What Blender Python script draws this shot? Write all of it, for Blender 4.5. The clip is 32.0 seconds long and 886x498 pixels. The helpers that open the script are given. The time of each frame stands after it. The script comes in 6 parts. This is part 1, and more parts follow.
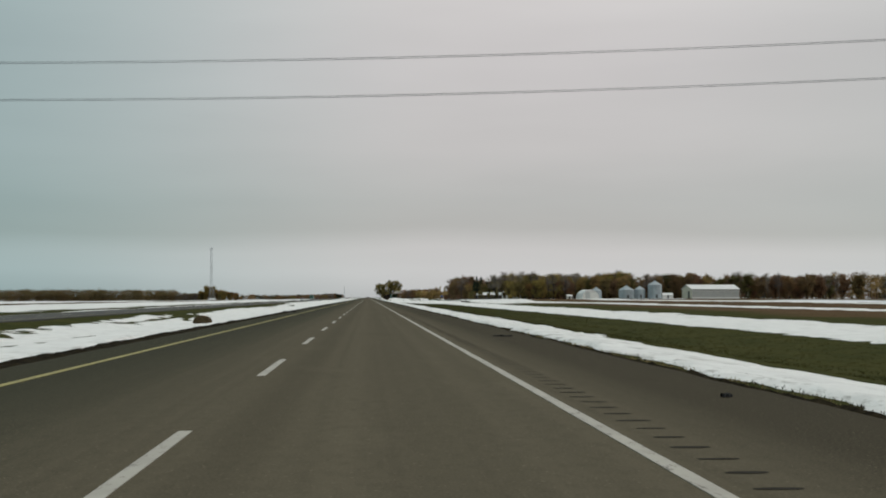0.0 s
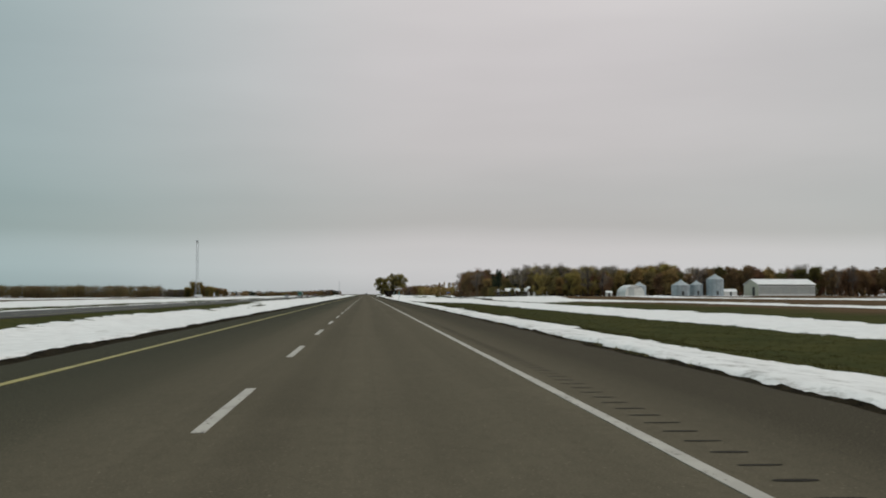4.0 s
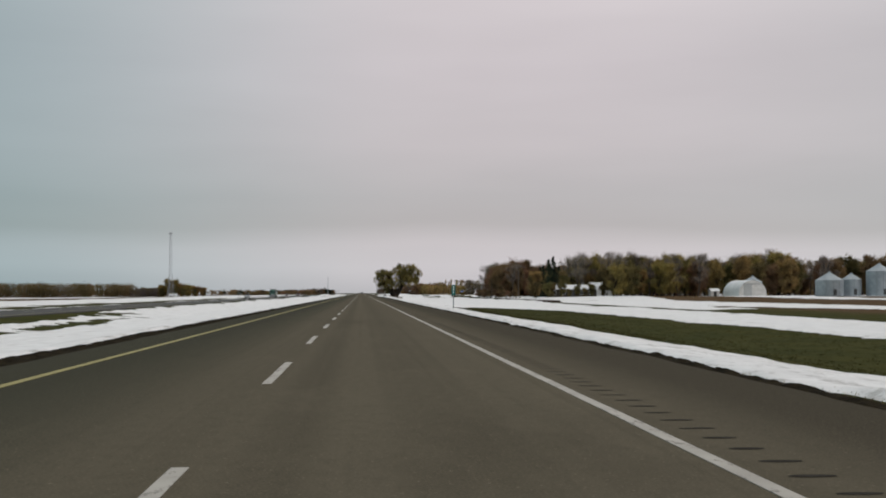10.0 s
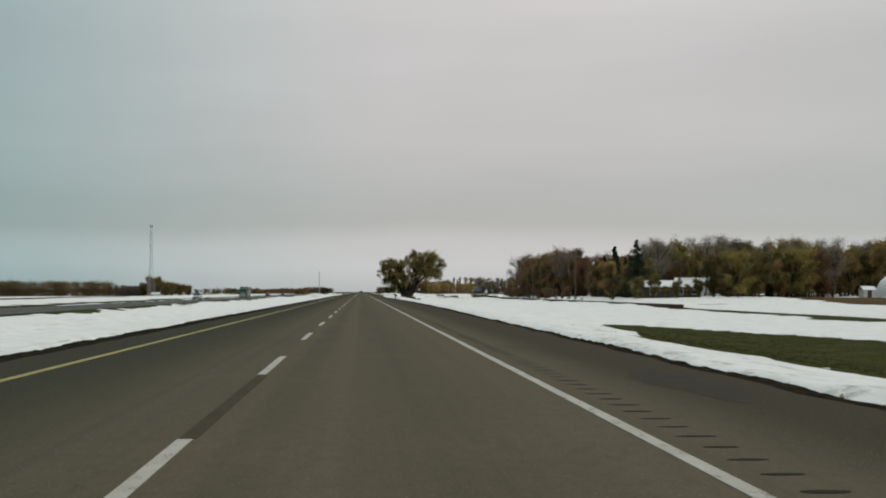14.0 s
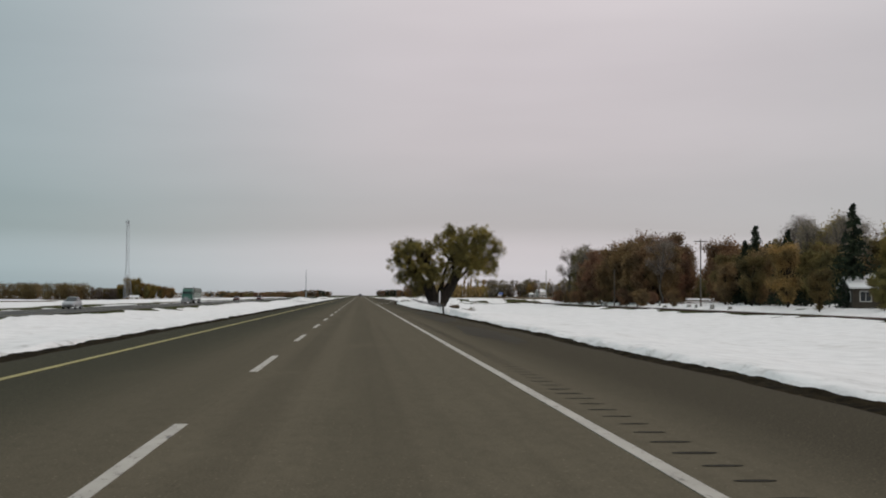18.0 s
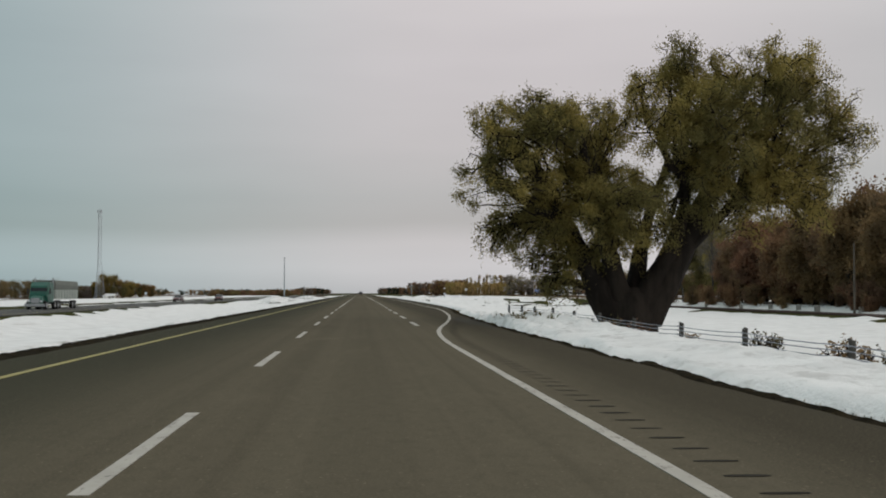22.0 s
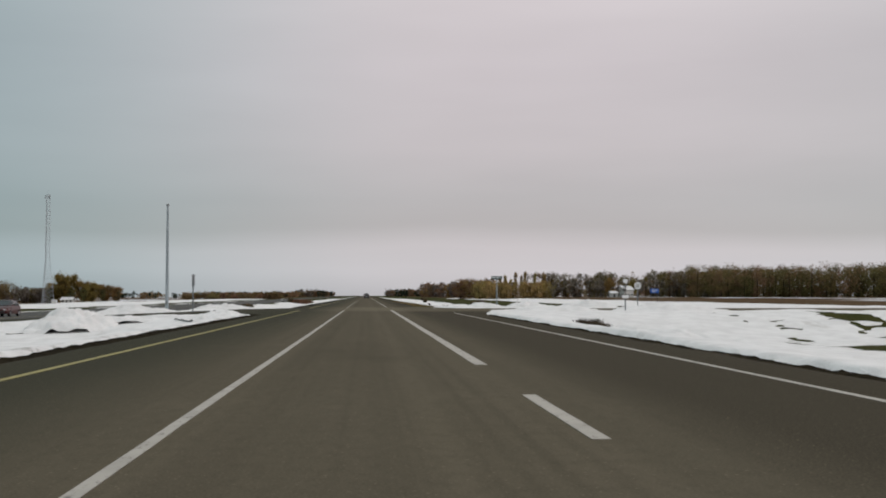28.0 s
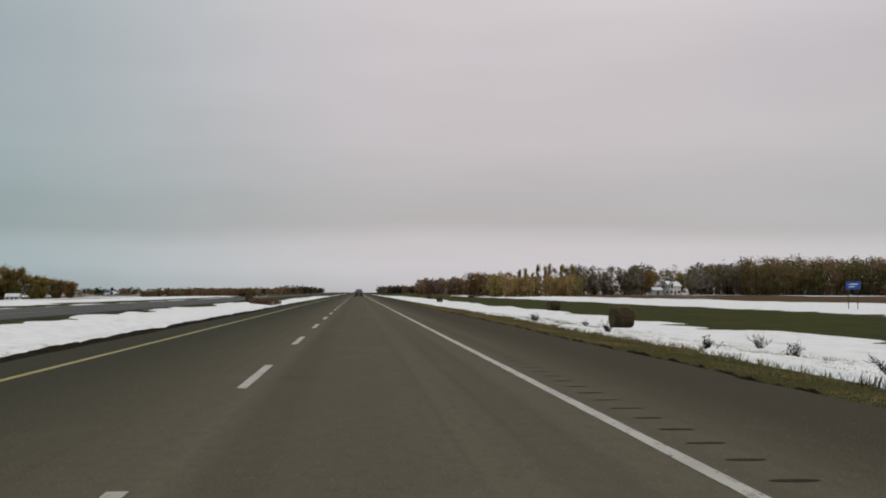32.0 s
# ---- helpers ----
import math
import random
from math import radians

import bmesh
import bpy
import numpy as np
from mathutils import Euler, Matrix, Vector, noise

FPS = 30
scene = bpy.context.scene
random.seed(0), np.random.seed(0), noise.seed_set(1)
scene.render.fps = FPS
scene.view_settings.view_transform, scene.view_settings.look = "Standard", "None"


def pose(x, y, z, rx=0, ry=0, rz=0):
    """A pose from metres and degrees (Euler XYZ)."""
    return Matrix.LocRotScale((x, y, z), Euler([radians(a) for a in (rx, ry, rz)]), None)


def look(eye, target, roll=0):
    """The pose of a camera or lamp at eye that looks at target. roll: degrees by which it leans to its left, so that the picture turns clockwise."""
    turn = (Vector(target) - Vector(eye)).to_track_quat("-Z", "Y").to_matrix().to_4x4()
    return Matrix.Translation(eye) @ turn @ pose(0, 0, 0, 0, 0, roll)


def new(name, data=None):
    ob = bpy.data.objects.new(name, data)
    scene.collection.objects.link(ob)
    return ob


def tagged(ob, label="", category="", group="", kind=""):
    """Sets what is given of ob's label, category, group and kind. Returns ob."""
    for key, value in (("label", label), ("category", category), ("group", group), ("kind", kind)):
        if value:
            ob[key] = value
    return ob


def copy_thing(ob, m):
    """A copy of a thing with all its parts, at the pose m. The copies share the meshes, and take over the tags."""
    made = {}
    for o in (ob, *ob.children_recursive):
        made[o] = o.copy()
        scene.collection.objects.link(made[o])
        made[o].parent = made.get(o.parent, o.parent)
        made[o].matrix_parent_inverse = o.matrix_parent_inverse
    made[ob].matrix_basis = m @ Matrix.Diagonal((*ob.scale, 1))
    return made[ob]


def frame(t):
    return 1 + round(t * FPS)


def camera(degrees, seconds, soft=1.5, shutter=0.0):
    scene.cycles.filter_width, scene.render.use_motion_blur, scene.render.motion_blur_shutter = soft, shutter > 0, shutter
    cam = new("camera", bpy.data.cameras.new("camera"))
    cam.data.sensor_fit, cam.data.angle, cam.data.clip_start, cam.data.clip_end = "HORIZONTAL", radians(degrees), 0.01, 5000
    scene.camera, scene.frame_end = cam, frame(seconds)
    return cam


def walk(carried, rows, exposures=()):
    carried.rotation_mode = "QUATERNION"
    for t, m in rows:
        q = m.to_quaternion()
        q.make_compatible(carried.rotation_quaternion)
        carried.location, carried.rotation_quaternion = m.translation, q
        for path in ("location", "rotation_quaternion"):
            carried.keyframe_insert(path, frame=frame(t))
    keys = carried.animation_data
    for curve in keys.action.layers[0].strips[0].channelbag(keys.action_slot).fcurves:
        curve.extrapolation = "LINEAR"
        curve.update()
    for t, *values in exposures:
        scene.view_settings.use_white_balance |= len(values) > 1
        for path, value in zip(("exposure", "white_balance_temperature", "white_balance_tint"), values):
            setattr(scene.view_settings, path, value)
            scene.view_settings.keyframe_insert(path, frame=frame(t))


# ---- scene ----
# ================= camera =================
cam = camera(43.0, 32.0, soft=1.9)
CAMERA_HEIGHT = 1.236
# seconds, x, y, tilt, roll, yaw
PATH = [
    (0, 1.67, 1.59, 92.45, 0, -3.823),
    (0.5, 1.63, 16.05, 92.21, -0.017, -3.863),
    (1, 1.59, 30.51, 92.317, -0.033, -3.96),
    (1.5, 1.57, 44.74, 92.204, -0.05, -4.045),
    (2, 1.55, 58.97, 92.234, -0.05, -3.959),
    (2.5, 1.521, 73.54, 92.26, -0.05, -3.997),
    (3, 1.493, 88.11, 92.286, -0.05, -4.035),
    (3.5, 1.486, 102.72, 92.308, -0.05, -3.908),
    (5.5, 1.46, 161.14, 92.138, -0.05, -4.06),
    (6, 1.454, 175.75, 92.246, -0.05, -4.048),
    (6.5, 1.424, 189.89, 92.105, -0.05, -4.004),
    (7, 1.394, 204.04, 92.222, -0.05, -3.931),
    (7.5, 1.336, 218.82, 92.409, -0.05, -3.942),
    (8, 1.279, 233.6, 92.31, -0.05, -3.953),
    (8.5, 1.255, 247.96, 92.265, -0.05, -3.862),
    (9, 1.23, 262.32, 92.277, -0.05, -4.028),
    (9.5, 1.25, 277.2, 92.223, -0.059, -4.151),
    (10, 1.269, 292.07, 92.226, -0.068, -4.159),
    (10.5, 1.284, 306.73, 92.372, -0.077, -4.116),
    (11, 1.3, 321.39, 92.202, -0.086, -4.188),
    (11.5, 1.327, 336.32, 92.196, -0.095, -4.157),
    (12, 1.353, 351.26, 92.332, -0.105, -4.326),
    (12.5, 1.388, 366.6, 92.29, -0.114, -4.308),
    (13, 1.422, 381.95, 92.219, -0.123, -4.29),
    (13.5, 1.437, 396.28, 92.135, -0.132, -4.214),
    (14, 1.451, 410.61, 92.166, -0.141, -4.196),
    (14.5, 1.484, 425.56, 92.325, -0.15, -4.256),
    (16.5, 1.614, 485.37, 92.243, -0.217, -4.209),
    (17, 1.647, 500.32, 92.258, -0.233, -4.211),
    (17.5, 1.663, 514.79, 92.32, -0.25, -4.221),
    (18, 1.68, 529.27, 92.354, -0.283, -4.231),
    (18.5, 1.706, 544.41, 92.265, -0.317, -4.241),
    (19, 1.733, 559.55, 92.32, -0.35, -4.25),
    (19.5, 1.729, 574.02, 92.207, -0.337, -4.115),
    (20, 1.726, 588.48, 92.294, -0.325, -4.123),
    (20.5, 1.702, 603.44, 92.262, -0.312, -4.154),
    (21, 1.678, 618.4, 92.202, -0.3, -4.271),
    (21.5, 1.689, 633.42, 92.19, -0.233, -4.223),
    (22, 1.699, 648.44, 92.236, -0.167, -4.204),
    (22.5, 1.745, 662.76, 92.298, -0.1, -4.187),
    (23, 1.791, 677.08, 92.446, -0.05, -4.142),
    (23.5, 1.806, 691.93, 92.316, 0, -4.212),
    (24, 1.82, 706.77, 92.359, 0.05, -4.254),
    (24.5, 1.835, 721.59, 92.401, 0.05, -4.317),
    (26.5, 1.894, 780.88, 92.458, 0.05, -4.197),
    (27, 1.909, 795.7, 92.128, 0.033, -4.202),
    (27.5, 1.873, 810.91, 92.365, 0.015, -4.013),
    (28, 1.837, 826.12, 92.343, -0.003, -3.909),
    (28.5, 1.788, 840.84, 92.286, -0.02, -3.914),
    (29, 1.738, 855.55, 92.316, -0.04, -3.804),
    (29.5, 1.649, 870.26, 92.463, -0.06, -3.844),
    (30, 1.56, 884.98, 92.43, -0.08, -3.97),
    (30.5, 1.54, 898.99, 92.549, -0.1, -4.022),
    (31, 1.52, 913, 92.821, -0.12, -4.132),
    (31.5, 1.489, 928.6, 92.436, -0.11, -4.316),
    (32, 1.458, 944.2, 92.183, -0.1, -4.386),
]
WALK = [(t, pose(x, y, CAMERA_HEIGHT, rx, ro, ya)) for t, x, y, rx, ro, ya in PATH]
# the camera's white balance wanders between pink and green
TINTS = [(0, 3.0), (1, 10.8), (2, 3.0), (3, 3.0), (6, 10.8), (7, 10.8), (8, 3.0), (9, 10.8), (10, 10.8), (11, 10.8), (12, 10.8), (13, 10.8), (14, 3.0), (17, 10.8), (18, 10.8), (19, 3.5), (20, 10.0), (21, 10.8), (22, 7.0), (23, 10.8), (24, 3.0), (27, 10.8), (28, 10.8), (29, 10.8), (30, 10.8), (31, 3.0), (32, 10.8)]
walk(cam, WALK, [(t, -0.03, 6500, tint) for t, tint in TINTS])


# ================= world and light =================
world = bpy.data.worlds.new("overcast_sky")
scene.world = world
world.use_nodes = True
wn, wl = world.node_tree.nodes, world.node_tree.links
wn.clear()


def wnode(kind, **kw):
    n = wn.new(kind)
    for k, v in kw.items():
        if k == "operation":
            n.operation = v
        elif k == "blend_type":
            n.blend_type = v
        elif k == "data_type":
            n.data_type = v
    return n


w_out = wn.new("ShaderNodeOutputWorld")
w_bg = wn.new("ShaderNodeBackground")
w_tc = wn.new("ShaderNodeTexCoord")
w_sep = wn.new("ShaderNodeSeparateXYZ")
wl.new(w_tc.outputs["Generated"], w_sep.inputs[0])
# brightness of the cloud deck by height over the horizon
w_ramp = wn.new("ShaderNodeValToRGB")
stops = [(0.0, (0.50, 0.505, 0.52)), (0.018, (0.595, 0.59, 0.605)), (0.036, (0.58, 0.565, 0.575)), (0.056, (0.465, 0.458, 0.455)),
         (0.085, (0.465, 0.462, 0.462)), (0.13, (0.535, 0.515, 0.52)), (0.20, (0.565, 0.54, 0.55)), (0.5, (0.84, 0.81, 0.81)),
         (1.0, (1.13, 1.10, 1.08))]
w_ramp.color_ramp.elements[0].position, w_ramp.color_ramp.elements[0].color = stops[0][0], (*stops[0][1], 1)
w_ramp.color_ramp.elements[1].position, w_ramp.color_ramp.elements[1].color = stops[-1][0], (*stops[-1][1], 1)
for p, c in stops[1:-1]:
    e = w_ramp.color_ramp.elements.new(p)
    e.color = (*c, 1)
# clouds: noise squeezed towards the horizon, so that banks lie flat
w_map = wn.new("ShaderNodeMapping")
w_map.inputs["Scale"].default_value = (1.2, 1.2, 4.5)
wl.new(w_tc.outputs["Generated"], w_map.inputs["Vector"])
w_noise = wn.new("ShaderNodeTexNoise")
w_noise.inputs["Scale"].default_value = 1.7
w_noise.inputs["Detail"].default_value = 3.0
w_noise.inputs["Roughness"].default_value = 0.5
wl.new(w_map.outputs[0], w_noise.inputs["Vector"])
w_warp = wnode("ShaderNodeMath", operation="MULTIPLY_ADD")
w_warp.inputs[1].default_value = 0.05
w_warp.inputs[2].default_value = -0.025
wl.new(w_noise.outputs[0], w_warp.inputs[0])
w_add = wnode("ShaderNodeMath", operation="ADD")
wl.new(w_sep.outputs["Z"], w_add.inputs[0])
wl.new(w_warp.outputs[0], w_add.inputs[1])
wl.new(w_add.outputs[0], w_ramp.inputs[0])
w_var = wn.new("ShaderNodeMapRange")
w_var.inputs["From Min"].default_value, w_var.inputs["From Max"].default_value = 0.3, 0.7
w_var.inputs["To Min"].default_value, w_var.inputs["To Max"].default_value = 0.95, 1.05
wl.new(w_noise.outputs[0], w_var.inputs["Value"])
w_map2 = wn.new("ShaderNodeMapping")
w_map2.inputs["Scale"].default_value = (1.6, 1.6, 11.0)
wl.new(w_tc.outputs["Generated"], w_map2.inputs["Vector"])
w_streak = wn.new("ShaderNodeTexNoise")
w_streak.inputs["Scale"].default_value = 1.3
w_streak.inputs["Detail"].default_value = 5.0
w_streak.inputs["Roughness"].default_value = 0.6
wl.new(w_map2.outputs[0], w_streak.inputs["Vector"])
w_svar = wn.new("ShaderNodeMapRange")
w_svar.inputs["From Min"].default_value, w_svar.inputs["From Max"].default_value = 0.3, 0.7
w_svar.inputs["To Min"].default_value, w_svar.inputs["To Max"].default_value = 0.975, 1.025
wl.new(w_streak.outputs[0], w_svar.inputs["Value"])
w_strength = wnode("ShaderNodeMath", operation="MULTIPLY")
wl.new(w_var.outputs[0], w_strength.inputs[0])
wl.new(w_svar.outputs[0], w_strength.inputs[1])
# cool, dim lens shading of the left side, put into the sky colour
w_side = wn.new("ShaderNodeMapRange")
w_side.interpolation_type = "SMOOTHSTEP"
w_side.inputs["From Min"].default_value, w_side.inputs["From Max"].default_value = -0.40, 0.06
wl.new(w_sep.outputs["X"], w_side.inputs["Value"])
w_tint = wnode("ShaderNodeMix", data_type="RGBA")
w_tint.inputs[6].default_value = (0.60, 0.765, 0.79, 1)
w_tint.inputs[7].default_value = (1, 1, 1, 1)
wl.new(w_side.outputs[0], w_tint.inputs[0])
# the lens's pinker centre and duller edges, multiplied into the sky colour
w_dx = wnode("ShaderNodeMath", operation="SUBTRACT")
w_dx.inputs[1].default_value = 0.15
wl.new(w_sep.outputs["X"], w_dx.inputs[0])
w_abs = wnode("ShaderNodeMath", operation="ABSOLUTE")
wl.new(w_dx.outputs[0], w_abs.inputs[0])
w_rose = wn.new("ShaderNodeMapRange")
w_rose.interpolation_type = "SMOOTHSTEP"
w_rose.inputs["From Min"].default_value, w_rose.inputs["From Max"].default_value = 0.02, 0.42
wl.new(w_abs.outputs[0], w_rose.inputs["Value"])
w_rtint = wnode("ShaderNodeMix", data_type="RGBA")
w_rtint.inputs[6].default_value = (1.045, 1.005, 1.015, 1)
w_rtint.inputs[7].default_value = (0.955, 0.965, 0.965, 1)
wl.new(w_rose.outputs[0], w_rtint.inputs[0])
w_mul0 = wnode("ShaderNodeMix", data_type="RGBA", blend_type="MULTIPLY")
w_mul0.inputs[0].default_value = 1.0
wl.new(w_ramp.outputs[0], w_mul0.inputs[6])
wl.new(w_rtint.outputs[2], w_mul0.inputs[7])
w_mul = wnode("ShaderNodeMix", data_type="RGBA", blend_type="MULTIPLY")
w_mul.inputs[0].default_value = 1.0
wl.new(w_mul0.outputs[2], w_mul.inputs[6])
wl.new(w_tint.outputs[2], w_mul.inputs[7])
# a trace of clear-sky light behind the clouds
w_sky = wn.new("ShaderNodeTexSky")
w_sky.sky_type = "NISHITA"
w_sky.sun_disc = False
w_sky.sun_elevation, w_sky.sun_rotation = radians(32), radians(120)
w_mix = wnode("ShaderNodeMix", data_type="RGBA", blend_type="ADD")
w_mix.inputs[0].default_value = 0.004
wl.new(w_mul.outputs[2], w_mix.inputs[6])
wl.new(w_sky.outputs[0], w_mix.inputs[7])
wl.new(w_mix.outputs[2], w_bg.inputs["Color"])
wl.new(w_strength.outputs[0], w_bg.inputs["Strength"])
wl.new(w_bg.outputs[0], w_out.inputs[0])

sun_data = bpy.data.lights.new("sun", "SUN")
sun_data.energy, sun_data.angle, sun_data.color = 0.5, radians(30), (1.0, 0.97, 0.93)
sun = new("sun", sun_data)
sun.matrix_world = look((0, 0, 50), (-0.73 * 60, 0.42 * 60, 50 - 0.62 * 60))

# ================= materials =================


class Mat:
    """A node material with a colour built from noises over real-world coordinates."""

    def __init__(self, name, rough=0.9, spec=0.3, metal=0.0):
        self.m = bpy.data.materials.new(name)
        self.m.use_nodes = True
        self.n, self.l = self.m.node_tree.nodes, self.m.node_tree.links
        self.b = self.n["Principled BSDF"]
        self.b.inputs["Roughness"].default_value = rough
        self.b.inputs["Specular IOR Level"].default_value = spec
        self.b.inputs["Metallic"].default_value = metal
        self.tc = self.n.new("ShaderNodeTexCoord")
        self.geo = self.n.new("ShaderNodeNewGeometry")

    def coords(self, scale=(1, 1, 1), world_space=True):
        mp = self.n.new("ShaderNodeMapping")
        mp.inputs["Scale"].default_value = scale
        self.l.new(self.geo.outputs["Position"] if world_space else self.tc.outputs["Object"], mp.inputs["Vector"])
        return mp.outputs[0]

    def noise(self, scale, detail=4.0, stretch=(1, 1, 1), world_space=True, rough=0.55):
        nz = self.n.new("ShaderNodeTexNoise")
        nz.inputs["Scale"].default_value = scale
        nz.inputs["Detail"].default_value = detail
        nz.inputs["Roughness"].default_value = rough
        self.l.new(self.coords(stretch, world_space), nz.inputs["Vector"])
        return nz.outputs[0]

    def ramp(self, value, lo, hi, a=0.0, b=1.0):
        r = self.n.new("ShaderNodeMapRange")
        r.interpolation_type = "SMOOTHSTEP"
        for k, v in (("From Min", lo), ("From Max", hi), ("To Min", a), ("To Max", b)):
            r.inputs[k].default_value = v
        self.l.new(value, r.inputs["Value"])
        return r.outputs[0]

    def mix(self, fac, c1, c2, blend="MIX"):
        x = self.n.new("ShaderNodeMix")
        x.data_type, x.blend_type = "RGBA", blend
        for sock, v in ((0, fac), (6, c1), (7, c2)):
            if isinstance(v, (int, float)):
                x.inputs[sock].default_value = v
            elif isinstance(v, tuple):
                x.inputs[sock].default_value = (*v, 1)
            else:
                self.l.new(v, x.inputs[sock])
        return x.outputs[2]

    def math(self, op, a, b=0.0):
        x = self.n.new("ShaderNodeMath")
        x.operation = op
        for i, v in enumerate((a, b)):
            if isinstance(v, (int, float)):
                x.inputs[i].default_value = v
            else:
                self.l.new(v, x.inputs[i])
        return x.outputs[0]

    def xyz(self):
        s = self.n.new("ShaderNodeSeparateXYZ")
        self.l.new(self.geo.outputs["Position"], s.inputs[0])
        return s.outputs

    def color(self, c):
        if isinstance(c, tuple):
            self.b.inputs["Base Color"].default_value = (*c, 1)
        else:
            self.l.new(c, self.b.inputs["Base Color"])
        return self

    def bump(self, height, strength=0.4, dist=0.02):
        bp = self.n.new("ShaderNodeBump")
        bp.inputs["Strength"].default_value = strength
        bp.inputs["Distance"].default_value = dist
        self.l.new(height, bp.inputs["Height"])
        self.l.new(bp.outputs[0], self.b.inputs["Normal"])
        return self

    def rnd(self):
        return self.n.new("ShaderNodeObjectInfo").outputs["Random"]

    def island(self):
        return self.geo.outputs["Random Per Island"]


def simple(name, c1, c2, scale=3.0, rough=0.8, spec=0.3, metal=0.0, bump=0.2, dist=0.01, stretch=(1, 1, 1), world_space=False):
    """A plain two-tone surface: broad stains and fine grain."""
    m = Mat(name, rough, spec, metal)
    broad = m.ramp(m.noise(scale, 5, stretch, world_space), 0.35, 0.65)
    fine = m.noise(scale * 14, 3, stretch, world_space)
    col = m.mix(broad, c1, c2)
    col = m.mix(m.ramp(fine, 0.3, 0.7, 0, 0.35), col, tuple(v * 0.72 for v in c1))
    m.color(col)
    if bump:
        m.bump(fine, bump, dist)
    return m.m


def asphalt_material(name, base, dark, light):
    m = Mat(name, 1.0, 0.02)
    x, y, z = m.xyz()
    # wheel tracks and paving lanes run along the road
    tracks = m.noise(1.0, 3, (0.95, 0.0015, 1))
    streak = m.noise(1.0, 4, (4.5, 0.02, 1))
    blotch = m.noise(0.16, 5, (1, 0.45, 1))
    grain = m.noise(42.0, 3)
    coarse = m.noise(7.0, 5, (1, 0.5, 1), rough=0.7)
    worn = m.noise(0.9, 5, (1, 0.3, 1), rough=0.65)
    col = m.mix(m.ramp(tracks, 0.36, 0.64), base, light)
    col = m.mix(m.ramp(streak, 0.5, 0.72, 0, 0.22), col, dark)
    col = m.mix(m.ramp(blotch, 0.55, 0.75, 0, 0.45), col, dark)
    # the oily middle of the driven lane and the joint beside the lane line
    for centre, half, amount in ((0.62, 0.42, 0.38), (1.95, 0.55, 0.22), (-1.9, 0.7, 0.2)):
        d = m.math("ABSOLUTE", m.math("SUBTRACT", x, centre))
        band = m.ramp(d, half * 0.25, half, amount, 0.0)
        band = m.math("MULTIPLY", band, m.ramp(m.noise(0.06, 3, (1, 1, 1)), 0.3, 0.6, 0.45, 1.0))
        col = m.mix(band, col, dark)
    col = m.mix(m.ramp(coarse, 0.42, 0.70, 0, 0.30), col, dark)
    col = m.mix(m.ramp(worn, 0.52, 0.75, 0, 0.35), col, tuple(v * 1.25 for v in light))
    # lens falloff put into the colour: darker shoulder, darker and greener passing lane
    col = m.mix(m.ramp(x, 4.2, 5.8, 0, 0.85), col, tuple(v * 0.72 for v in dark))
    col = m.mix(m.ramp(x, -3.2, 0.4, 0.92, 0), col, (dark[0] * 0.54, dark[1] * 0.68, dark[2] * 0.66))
    # pale stone chips that the traffic has polished
    chips = m.ramp(m.noise(24.0, 2, rough=0.4), 0.66, 0.74, 0, 0.5)
    col = m.mix(chips, col, tuple(v * 2.2 for v in light))
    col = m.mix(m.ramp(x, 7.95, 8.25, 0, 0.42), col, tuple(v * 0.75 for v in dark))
    # dust that turning cars drag across the junction
    dusty = m.math("MULTIPLY", m.ramp(y, 908, 917), m.ramp(y, 934, 946, 1, 0))
    dusty = m.math("MULTIPLY", dusty, m.ramp(m.noise(1.0, 6, (0.35, 0.9, 1), rough=0.65), 0.40, 0.66, 0.40, 1.0))
    dusty = m.math("MULTIPLY", dusty, m.ramp(m.noise(0.22, 3), 0.36, 0.62, 0.65, 1.0))
    # thinner to the left, where the painted falloff stays dark
    dusty = m.math("MULTIPLY", dusty, m.ramp(x, -4.0, 2.5, 0.06, 1.0))
    col = m.mix(dusty, col, (0.168, 0.145, 0.102))
    col = m.mix(m.ramp(grain, 0.35, 0.75, 0, 0.35), col, tuple(v * 1.5 for v in light))
    m.color(col)
    m.bump(grain, 0.5, 0.006)
    return m.m


ASPHALT = asphalt_material("asphalt", (0.087, 0.0750, 0.0530), (0.049, 0.0425, 0.0300), (0.103, 0.0880, 0.0625))
ASPHALT_FAR = simple("asphalt_old", (0.060, 0.057, 0.052), (0.045, 0.043, 0.040), 0.2, 0.9, bump=0.3, world_space=True)


def paint_material(name, col, worn):
    m = Mat(name, 0.7, 0.3)
    chips = m.ramp(m.noise(9.0, 6, (1, 0.35, 1), rough=0.75), 0.54, 0.68)
    dirt = m.ramp(m.noise(1.2, 4), 0.35, 0.7, 0, 0.55)
    c = m.mix(dirt, col, tuple(v * 0.66 for v in col))
    m.color(m.mix(chips, c, worn))
    m.bump(m.noise(30, 3), 0.3, 0.004)
    return m.m


PAINT_WHITE = paint_material("road_paint_white", (0.38, 0.355, 0.31), (0.10, 0.09, 0.08))
PAINT_YELLOW = paint_material("road_paint_yellow", (0.29, 0.25, 0.085), (0.10, 0.09, 0.07))
RUMBLE = simple("milled_asphalt", (0.020, 0.017, 0.012), (0.030, 0.026, 0.020), 4, 0.95, 0.1, bump=0.4, world_space=True)
SEALANT = simple("crack_sealant", (0.024, 0.020, 0.015), (0.036, 0.030, 0.022), 3, 0.8, 0.08, world_space=True)
DAMP = simple("damp_asphalt", (0.032, 0.027, 0.018), (0.038, 0.032, 0.021), 1.2, 0.85, 0.08, world_space=True)
PATCH = simple("asphalt_patch", (0.052, 0.043, 0.026), (0.062, 0.051, 0.031), 1.2, 0.9, 0.05, world_space=True)


